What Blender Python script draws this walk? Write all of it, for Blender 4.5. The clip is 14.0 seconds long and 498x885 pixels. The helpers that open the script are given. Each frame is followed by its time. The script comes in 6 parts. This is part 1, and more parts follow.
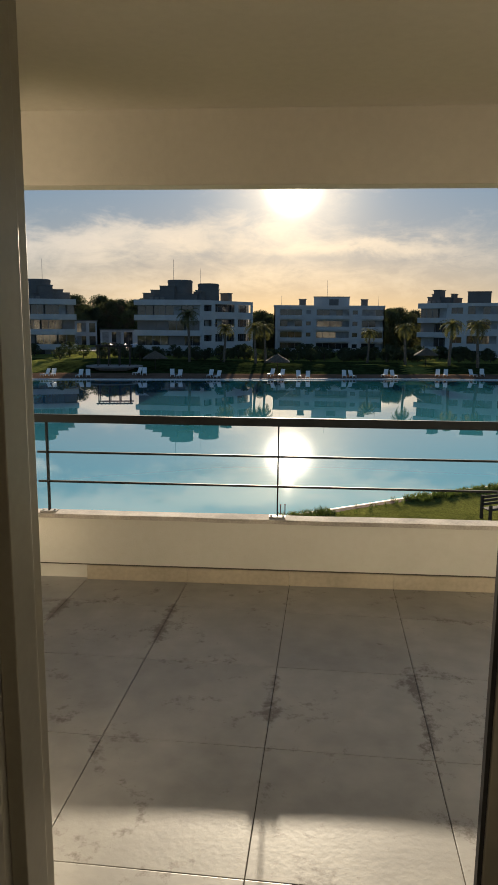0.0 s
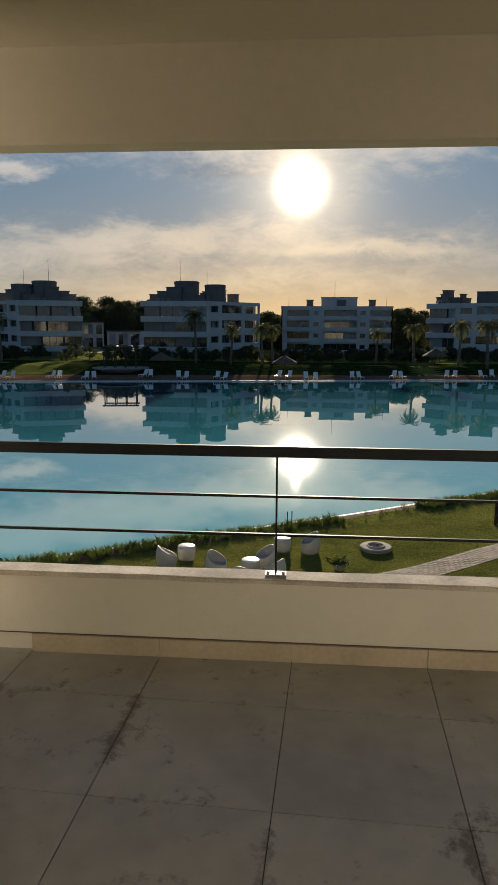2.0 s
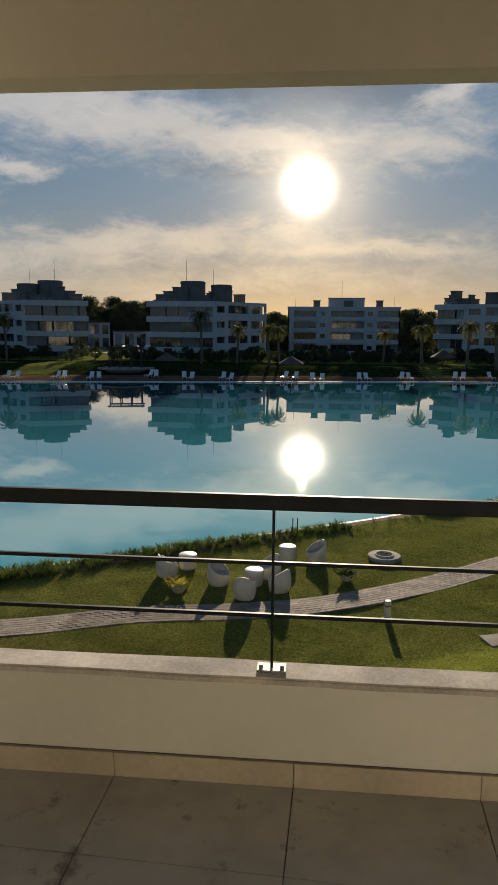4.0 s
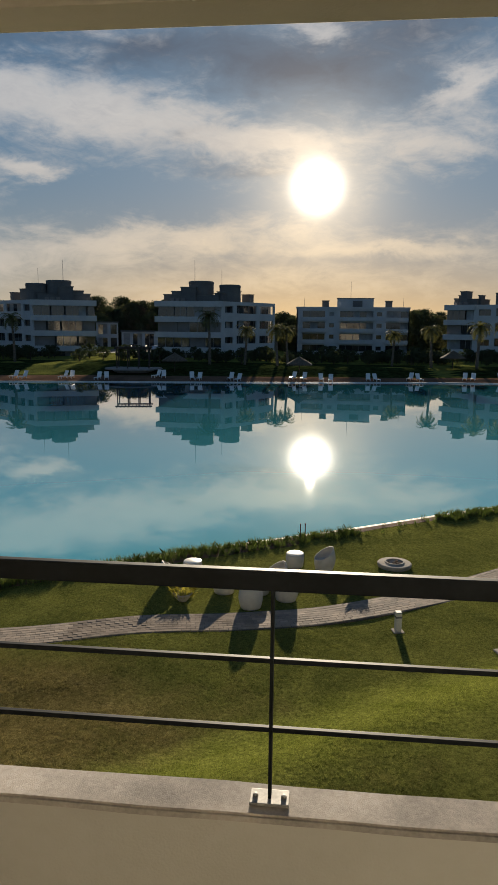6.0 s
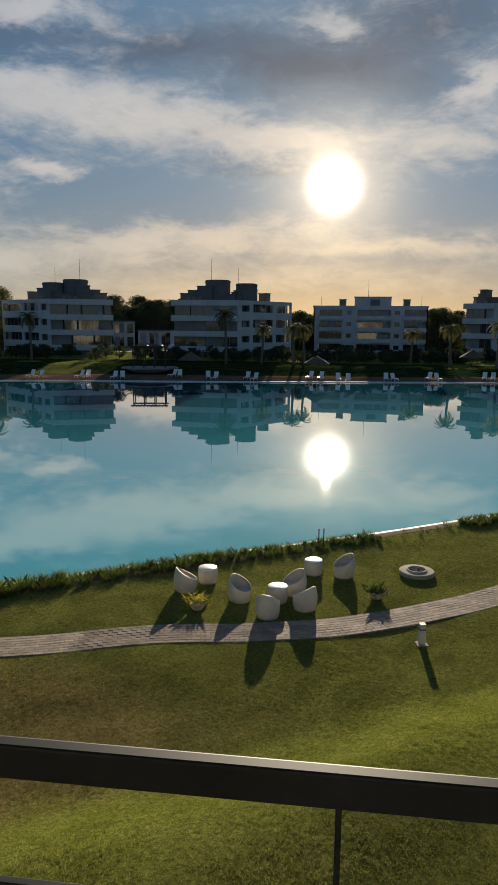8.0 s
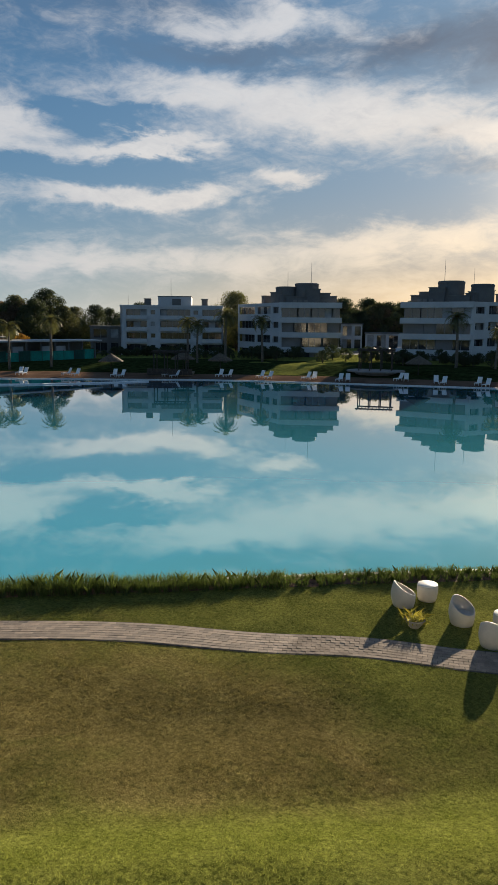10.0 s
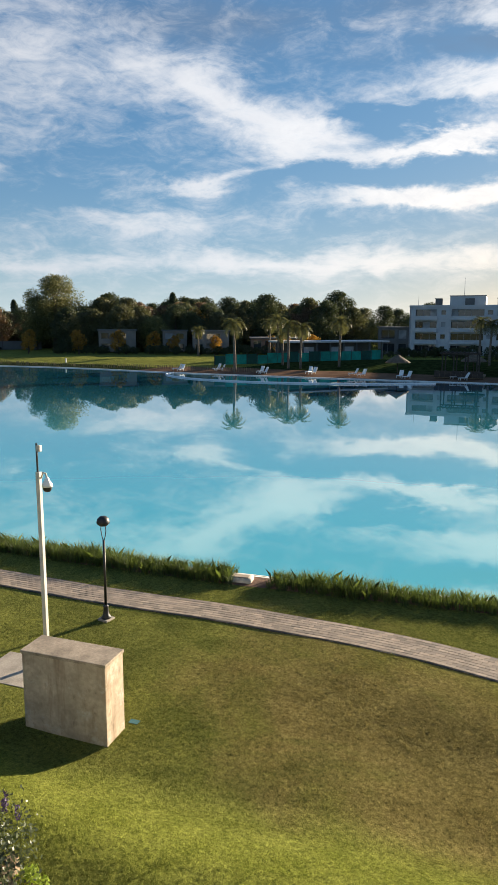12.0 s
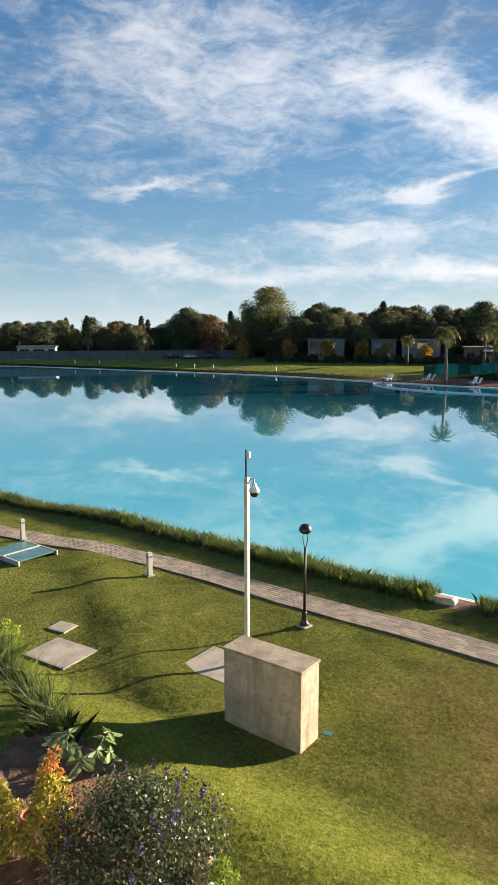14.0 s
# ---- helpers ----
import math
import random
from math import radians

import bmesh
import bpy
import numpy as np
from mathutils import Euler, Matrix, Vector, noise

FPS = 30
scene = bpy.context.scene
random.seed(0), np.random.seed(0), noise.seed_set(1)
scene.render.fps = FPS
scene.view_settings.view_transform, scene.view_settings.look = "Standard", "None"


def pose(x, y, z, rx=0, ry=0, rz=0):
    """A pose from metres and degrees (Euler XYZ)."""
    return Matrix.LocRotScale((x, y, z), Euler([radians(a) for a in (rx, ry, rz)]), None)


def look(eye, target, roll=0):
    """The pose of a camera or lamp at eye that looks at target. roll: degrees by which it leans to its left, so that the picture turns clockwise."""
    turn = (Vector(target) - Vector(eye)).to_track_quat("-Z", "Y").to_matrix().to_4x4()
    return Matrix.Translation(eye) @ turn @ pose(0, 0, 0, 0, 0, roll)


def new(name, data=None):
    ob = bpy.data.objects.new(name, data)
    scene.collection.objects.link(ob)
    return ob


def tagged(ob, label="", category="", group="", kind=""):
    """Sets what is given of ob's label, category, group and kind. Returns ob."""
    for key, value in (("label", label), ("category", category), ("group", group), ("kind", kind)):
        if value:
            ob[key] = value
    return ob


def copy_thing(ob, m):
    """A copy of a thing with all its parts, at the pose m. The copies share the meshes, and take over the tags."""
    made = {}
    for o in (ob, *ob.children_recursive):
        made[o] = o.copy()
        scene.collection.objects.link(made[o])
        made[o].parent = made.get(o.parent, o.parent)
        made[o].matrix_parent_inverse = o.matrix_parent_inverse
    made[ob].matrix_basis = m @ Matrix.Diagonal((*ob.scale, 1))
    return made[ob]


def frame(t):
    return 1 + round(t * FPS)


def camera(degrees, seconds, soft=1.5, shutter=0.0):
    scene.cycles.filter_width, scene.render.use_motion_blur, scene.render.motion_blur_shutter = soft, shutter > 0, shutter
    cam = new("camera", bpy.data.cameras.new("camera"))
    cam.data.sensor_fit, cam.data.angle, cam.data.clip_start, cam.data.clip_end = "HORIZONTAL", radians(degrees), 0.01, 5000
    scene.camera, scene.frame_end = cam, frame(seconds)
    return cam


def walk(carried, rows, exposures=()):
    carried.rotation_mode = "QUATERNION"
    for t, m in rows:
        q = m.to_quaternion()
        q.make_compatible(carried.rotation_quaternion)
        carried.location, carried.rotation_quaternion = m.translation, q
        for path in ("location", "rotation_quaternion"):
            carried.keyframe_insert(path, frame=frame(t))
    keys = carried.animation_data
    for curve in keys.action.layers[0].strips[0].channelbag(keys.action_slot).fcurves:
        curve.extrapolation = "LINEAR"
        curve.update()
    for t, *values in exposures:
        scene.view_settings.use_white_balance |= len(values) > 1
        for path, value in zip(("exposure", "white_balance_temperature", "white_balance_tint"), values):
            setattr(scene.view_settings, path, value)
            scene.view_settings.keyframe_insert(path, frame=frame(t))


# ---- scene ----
cam = camera(39.7, 14.0)
PATH = [
    (0, (0.188, -2.850, 1.497), (-0.033, -0.891, 1.161), 0.5),
    (0.5, (0.197, -2.621, 1.497), (-0.032, -0.662, 1.164), 0.3),
    (1, (0.190, -2.390, 1.497), (-0.042, -0.432, 1.161), 0.4),
    (1.5, (0.166, -2.152, 1.495), (-0.070, -0.194, 1.161), 0.3),
    (2, (0.161, -1.920, 1.491), (-0.082, 0.037, 1.158), 0.3),
    (4.5, (0.113, -0.937, 1.495), (-0.151, 1.018, 1.164), 0.5),
    (5, (0.118, -0.832, 1.515), (-0.150, 1.122, 1.185), 0.5),
    (5.5, (0.109, -0.679, 1.516), (-0.166, 1.274, 1.185), 0.5),
    (6, (0.079, -0.496, 1.525), (-0.205, 1.456, 1.193), 0.6),
    (6.5, (0.057, -0.292, 1.518), (-0.236, 1.659, 1.187), 0.5),
    (7, (0.043, -0.084, 1.533), (-0.260, 1.865, 1.199), 0.5),
    (9.3, (-0.206, 0.523, 1.513), (-0.768, 2.414, 1.184), 0.8),
    (9.5, (-0.213, 0.567, 1.538), (-0.878, 2.424, 1.206), 0.5),
    (10, (-0.257, 0.563, 1.574), (-1.186, 2.302, 1.240), 0.5),
    (10.5, (-0.369, 0.627, 1.563), (-1.508, 2.237, 1.225), 0.6),
    (11, (-0.574, 0.744, 1.561), (-1.872, 2.227, 1.223), 0.3),
    (11.5, (-0.730, 0.842, 1.554), (-2.158, 2.201, 1.215), 0.2),
    (12, (-0.857, 0.918, 1.535), (-2.398, 2.149, 1.199), 0.2),
    (12.5, (-0.864, 0.934, 1.563), (-2.501, 2.034, 1.227), 0.2),
    (13, (-0.893, 0.918, 1.562), (-2.608, 1.891, 1.231), 0.1),
    (13.5, (-0.920, 0.932, 1.564), (-2.702, 1.780, 1.239), 0.1),
    (14, (-0.930, 0.925, 1.577), (-2.767, 1.651, 1.266), -0.1),
]
walk(cam, [(t, look(eye, target, roll)) for t, eye, target, roll in PATH],
     exposures=((0, 0.95), (0.5, 0.85), (2.0, 0.62), (5.0, 0.58), (7.0, 0.62), (9.5, 0.8), (10.0, 1.05), (11.0, 1.4), (12.5, 1.7), (14.0, 1.8)))

# ---------------------------------------------------------------- light
SUN_DIR = Vector((-0.053, 0.979, 0.208)).normalized()     # towards the sun
SUN_SEEN = Vector((-0.053, 0.981, 0.187)).normalized()    # the bright spot behind thin cloud
SUN_EL = math.asin(SUN_DIR.z)
SUN_AZ = math.atan2(SUN_DIR.x, SUN_DIR.y)                  # clockwise from +y

sun = new("sun", bpy.data.lights.new("sun", "SUN"))
sun.data.energy, sun.data.angle, sun.data.color = 5.0, radians(0.6), (1.0, 0.85, 0.64)
sun.matrix_world = look(SUN_DIR * 200, (0, 0, 0))


def build_world():
    w = bpy.data.worlds.new("world")
    scene.world = w
    w.use_nodes = True
    nt = w.node_tree
    nt.nodes.clear()
    N, L = nt.nodes.new, nt.links.new
    out, bg = N("ShaderNodeOutputWorld"), N("ShaderNodeBackground")
    sky = N("ShaderNodeTexSky")
    sky.sky_type, sky.sun_disc = "NISHITA", False
    sky.sun_elevation, sky.sun_rotation = SUN_EL, SUN_AZ
    sky.air_density, sky.dust_density, sky.ozone_density = 1.0, 0.3, 2.5
    geo = N("ShaderNodeTexCoord")
    sep = N("ShaderNodeSeparateXYZ")
    L(geo.outputs["Generated"], sep.inputs[0])

    def m(op, a, b=None, clamp=False):
        n = N("ShaderNodeMath")
        n.operation, n.use_clamp = op, clamp
        for i, v in enumerate((a, b)):
            if v is None:
                continue
            if isinstance(v, (int, float)):
                n.inputs[i].default_value = v
            else:
                L(v, n.inputs[i])
        return n.outputs[0]

    # bearing (to the left of ahead) and height above the horizon, in degrees
    z = m("MAXIMUM", m("ABSOLUTE", sep.outputs[2]), 0.0)
    az = m("MULTIPLY", m("ARCTAN2", m("MULTIPLY", sep.outputs[0], -1.0), sep.outputs[1]), 57.296)
    el = m("MULTIPLY", m("ARCSINE", z), 57.296)
    com = N("ShaderNodeCombineXYZ")
    L(az, com.inputs[0]), L(el, com.inputs[1])

    def noi(scale, detail, rough, dist, loc, out):
        mm = N("ShaderNodeMapping")
        mm.inputs["Location"].default_value = loc
        mm.inputs["Scale"].default_value = (scale * 0.42, scale, 1.0)
        L(com.outputs[0], mm.inputs[0])
        n = N("ShaderNodeTexNoise")
        n.inputs["Scale"].default_value, n.inputs["Detail"].default_value = 1.0, detail
        n.inputs["Roughness"].default_value, n.inputs["Distortion"].default_value = rough, dist
        L(mm.outputs[0], n.inputs["Vector"])
        return n.outputs[out]

    # the edges of the cloud banks are frayed by a wide and a fine turbulence
    warp = N("ShaderNodeVectorMath")
    warp.operation = "MULTIPLY_ADD"
    L(noi(0.30, 6, 0.62, 0.3, (3.0, 1.0, 0.0), "Color"), warp.inputs[0])
    warp.inputs[1].default_value, warp.inputs[2].default_value = (13.0, 5.0, 0.0), (-6.5, -2.5, 0.0)
    wad = N("ShaderNodeVectorMath")
    L(com.outputs[0], wad.inputs[0]), L(warp.outputs[0], wad.inputs[1])

    def banks(rows):
        """The sum of soft-edged cloud banks: bearing, height, half width, half height, slope, density."""
        total = 0.0
        for b0, e0, rb, re, slope, amount in rows:
            mm = N("ShaderNodeMapping")
            mm.vector_type = "TEXTURE"
            mm.inputs["Location"].default_value = (b0, e0, 0)
            mm.inputs["Rotation"].default_value = (0, 0, radians(-slope))
            mm.inputs["Scale"].default_value = (rb, re, 1)
            L(wad.outputs[0], mm.inputs[0])
            dp = N("ShaderNodeVectorMath")
            dp.operation = "DOT_PRODUCT"
            L(mm.outputs[0], dp.inputs[0]), L(mm.outputs[0], dp.inputs[1])
            g = m("EXPONENT", m("MULTIPLY", dp.outputs["Value"], -1.0))
            total = m("ADD", m("MULTIPLY", g, amount), total)
        return total

    streak = noi(0.55, 9, 0.62, 0.7, (5.0, 2.0, 0.0), 0)
    wisp = noi(1.5, 8, 0.66, 1.0, (1.0, 7.0, 0.0), 0)
    body_of = m("ADD", m("ADD", banks(CLOUDS_AHEAD), banks(CLOUDS_BESIDE)), banks(CLOUDS_ROUND))
    tex = m("ADD", m("MULTIPLY", m("SUBTRACT", streak, 0.5), 1.15), m("MULTIPLY", m("SUBTRACT", wisp, 0.5), 0.55))
    cov = m("ADD", m("ADD", body_of, tex), 0.20)
    ramp = N("ShaderNodeValToRGB")
    ramp.color_ramp.interpolation = "EASE"
    ramp.color_ramp.elements[0].position, ramp.color_ramp.elements[1].position = 0.08, 1.0
    L(cov, ramp.inputs[0])
    # thicker parts of the clouds are greyer
    thick = N("ShaderNodeValToRGB")
    thick.color_ramp.elements[0].position, thick.color_ramp.elements[1].position = 0.40, 0.80
    L(m("ADD", m("MULTIPLY", wisp, 0.55), m("MULTIPLY", streak, 0.45)), thick.inputs[0])
    grey = m("MINIMUM", m("MULTIPLY", banks(CLOUDS_GREY), m("ADD", m("MULTIPLY", streak, 0.9), 0.55)), 1.0)

    # angle to the sun
    dot = N("ShaderNodeVectorMath")
    dot.operation = "DOT_PRODUCT"
    L(geo.outputs["Generated"], dot.inputs[0])
    dot.inputs[1].default_value = SUN_SEEN
    d = m("MAXIMUM", dot.outputs["Value"], 0.0)
    halo = m("POWER", d, 60.0)
    glow = m("POWER", d, 330.0)
    core = m("POWER", d, 4300.0)

    def rgb(c):
        n = N("ShaderNodeRGB")
        n.outputs[0].default_value = (*c, 1)
        return n.outputs[0]

    def mix(kind, f, a, b):
        n = N("ShaderNodeMix")
        n.data_type, n.blend_type, n.clamp_factor = "RGBA", kind, False
        for sock, v in ((n.inputs["Factor"], f), (n.inputs["A"], a), (n.inputs["B"], b)):
            if isinstance(v, (int, float)):
                sock.default_value = v
            else:
                L(v, sock)
        return n.outputs["Result"]

    # thin high haze evens out the brightness of the clear sky
    low_sky = N("ShaderNodeVectorMath")
    low_sky.operation = "MULTIPLY_ADD"
    L(sky.outputs[0], low_sky.inputs[0])
    low_sky.inputs[1].default_value, low_sky.inputs[2].default_value = (HAZE, HAZE, HAZE), (1, 1, 1)
    div = N("ShaderNodeVectorMath")
    div.operation = "DIVIDE"
    L(sky.outputs[0], div.inputs[0]), L(low_sky.outputs[0], div.inputs[1])
    warm = m("POWER", d, 7.0)
    sunset = m("MULTIPLY", warm, m("POWER", m("SUBTRACT", 1.0, z, True), 7.0), True)
    base = mix("MULTIPLY", 1.0, div.outputs[0], mix("MIX", sunset, rgb(SKY_TINT), rgb(LOW_TINT)))
    base = mix("MIX", m("MULTIPLY", m("POWER", m("SUBTRACT", 1.0, z, True), 16.0), 0.75), base, mix("MIX", warm, rgb(HORIZON), rgb(HORIZON_WARM)))
    base = mix("MIX", m("MULTIPLY", m("POWER", d, 16.0), m("MINIMUM", m("MULTIPLY", el, 0.07), 0.75)), base, rgb(SKY_VEIL))
    cloud = mix("MIX", sunset, rgb(CLOUD_COOL), rgb(CLOUD_WARM))
    # clouds are brightest towards the sun
    side = m("ADD", m("MULTIPLY", m("ADD", dot.outputs["Value"], 1.0), 0.40), 0.20)
    sides = N("ShaderNodeCombineXYZ")
    for i in range(3):
        L(side, sides.inputs[i])
    cloud = mix("MULTIPLY", 1.0, cloud, sides.outputs[0])
    cloud = mix("MIX", m("MULTIPLY", thick.outputs[0], 0.42), cloud, rgb(CLOUD_GREY))
    base = mix("MIX", m("MULTIPLY", grey, 0.95), base, rgb(CLOUD_DARK))
    col = mix("MIX", m("MULTIPLY", ramp.outputs[0], 0.92), base, cloud)
    col = mix("ADD", halo, col, rgb(SUN_HALO))
    col = mix("ADD", glow, col, rgb(SUN_GLOW))
    col = mix("ADD", core, col, rgb(SUN_CORE))
    L(col, bg.inputs[0])
    bg.inputs[1].default_value = 0.058
    L(bg.outputs[0], out.inputs[0])


# cloud banks: bearing, height, half width, half height, slope, density
CLOUDS_AHEAD = [(20, 15.5, 9, 2.0, -5, 0.85), (6.5, 14.0, 5, 1.2, -3, 0.85), (-5.5, 14.0, 5, 1.8, 6, 0.6), (-8.5, 17.5, 3, 1.1, 8, 0.9),
                (4.5, 21.5, 3, 0.9, -12, 0.55), (25, 22.0, 4, 0.9, -8, 0.55), (26, 11.4, 3.2, 0.7, -4, 0.8), (15, 6.6, 13, 1.1, 3, 0.6),
                (-3, 6.0, 8, 0.7, 0, 0.55), (18, 10.0, 7, 1.3, 0, -0.45), (-9, 10.2, 4, 1.3, 0, -0.45), (7, 3.4, 16, 1.0, 0, 0.35),
                (5, 18.7, 8, 1.6, -4, -0.45)]
CLOUDS_BESIDE = [(30, 21.3, 7, 0.9, -4, 0.55), (33, 17.0, 8, 1.4, 2, 0.6), (35, 14.0, 4, 0.6, -8, 0.75), (34, 9.6, 6, 0.8, 3, 0.7),
                 (54, 17.0, 7, 1.6, -14, 0.65), (48.5, 14.0, 5, 1.5, -4, 0.7), (38, 13.6, 6, 0.55, 5, 0.8), (39, 9.7, 8, 0.8, 3, 0.75),
                 (40, 15.4, 6, 0.6, 0, -0.5), (42, 11.7, 9, 0.8, 0, -0.45), (32, 19.6, 8, 0.7, 0, -0.35), (45, 5.0, 22, 1.1, 0, 0.55)]
CLOUDS_ROUND = [(71, 18.5, 11, 4.5, 0, 0.42), (76, 22.5, 4, 2.0, 0, 0.3), (54, 11.2, 5, 0.6, 12, 0.55), (76, 11.3, 4, 0.5, 8, 0.55),
                (60, 7.8, 6, 1.2, -4, 0.5), (75, 5.6, 9, 0.9, -5, 0.5), (70, 9.7, 9, 0.9, 0, -0.35), (95, 14, 8, 3, 0, 0.3)]
CLOUDS_GREY = [(5, 18.6, 10, 1.9, -4, 0.9), (13.2, 14.3, 1.9, 0.6, 8, 0.8), (-3, 21.5, 9, 2.2, 0, 0.9), (17, 20.0, 6, 1.3, 4, 0.7),
               (30, 19.7, 8, 1.0, 0, 0.6), (55, 21.6, 8, 2.0, 0, 0.5), (36, 22.6, 9, 1.6, 0, 0.5), (8, 12.3, 4, 0.5, 0, 0.4)]
SKY_TINT, HAZE, CLOUD_DARK = (0.60, 0.92, 1.24), 0.180, (1.05, 1.4, 2.0)
SKY_VEIL = (1.9, 3.0, 4.2)
CLOUD_COOL, CLOUD_WARM, CLOUD_GREY = (6.3, 6.35, 6.5), (13.4, 9.3, 4.1), (2.8, 3.05, 3.7)
LOW_TINT, HORIZON, HORIZON_WARM = (1.5, 1.0, 0.55), (4.6, 5.2, 5.6), (12.0, 7.7, 3.0)
SUN_HALO, SUN_GLOW, SUN_CORE = (1.5, 1.0, 0.42), (6.5, 4.9, 2.9), (90.0, 80.0, 65.0)
build_world()

# ---------------------------------------------------------------- materials
def material(name, color, rough=0.6, metal=0.0, spec=0.5, var=0.15, scale=4.0, fine=40.0, bump=0.0, bscale=60.0,
             second=None, rand=0.0, ramp=(0.35, 0.65), world=True):
    """A node material: colour varied at two scales, with fine relief."""
    mt = bpy.data.materials.new(name)
    mt.use_nodes = True
    nt = mt.node_tree
    N, L = nt.nodes.new, nt.links.new
    b = nt.nodes["Principled BSDF"]
    b.inputs["Roughness"].default_value, b.inputs["Metallic"].default_value = rough, metal
    b.inputs["Specular IOR Level"].default_value = spec
    if world:
        vec = N("ShaderNodeNewGeometry").outputs["Position"]
    else:
        vec = N("ShaderNodeTexCoord").outputs["Object"]

    def noi(s, detail=5):
        n = N("ShaderNodeTexNoise")
        n.inputs["Scale"].default_value, n.inputs["Detail"].default_value = s, detail
        L(vec, n.inputs["Vector"])
        return n.outputs[0]

    r1 = N("ShaderNodeValToRGB")
    lo = tuple(c * (1 - var) for c in color)
    hi = second or tuple(min(1, c * (1 + var)) for c in color)
    r1.color_ramp.elements[0].color, r1.color_ramp.elements[1].color = (*lo, 1), (*hi, 1)
    r1.color_ramp.elements[0].position, r1.color_ramp.elements[1].position = ramp
    L(noi(scale), r1.inputs[0])
    mx = N("ShaderNodeMix")
    mx.data_type, mx.blend_type = "RGBA", "OVERLAY"
    mx.inputs["Factor"].default_value = min(1, var * 1.6)
    L(r1.outputs[0], mx.inputs["A"])
    L(noi(fine, 3), mx.inputs["B"])
    last = mx.outputs["Result"]
    if rand:
        info = N("ShaderNodeObjectInfo")
        hsv = N("ShaderNodeHueSaturation")
        mr = N("ShaderNodeMapRange")
        mr.inputs["To Min"].default_value, mr.inputs["To Max"].default_value = 1 - rand, 1 + rand
        L(info.outputs["Random"], mr.inputs["Value"])
        L(mr.outputs[0], hsv.inputs["Value"])
        L(last, hsv.inputs["Color"])
        last = hsv.outputs[0]
    L(last, b.inputs["Base Color"])
    if bump:
        bp = N("ShaderNodeBump")
        bp.inputs["Strength"].default_value, bp.inputs["Distance"].default_value = 1.0, bump
        L(noi(bscale, 6), bp.inputs["Height"])
        L(bp.outputs[0], b.inputs["Normal"])
    return mt


def ramp_of(N, L, value, stops):
    """Rises from 0 to 1 between the first two stops, and falls between the last two."""
    a, b = N("ShaderNodeMapRange"), N("ShaderNodeMapRange")
    for n, lo, hi, t0, t1 in ((a, stops[0], stops[1], 0, 1), (b, stops[2], stops[3], 1, 0)):
        n.interpolation_type = "SMOOTHSTEP"
        n.inputs["From Min"].default_value, n.inputs["From Max"].default_value = lo, hi
        n.inputs["To Min"].default_value, n.inputs["To Max"].default_value = t0, t1
        L(value, n.inputs["Value"])
    m = N("ShaderNodeMath")
    m.operation = "MULTIPLY"
    L(a.outputs[0], m.inputs[0]), L(b.outputs[0], m.inputs[1])
    return m.outputs[0]


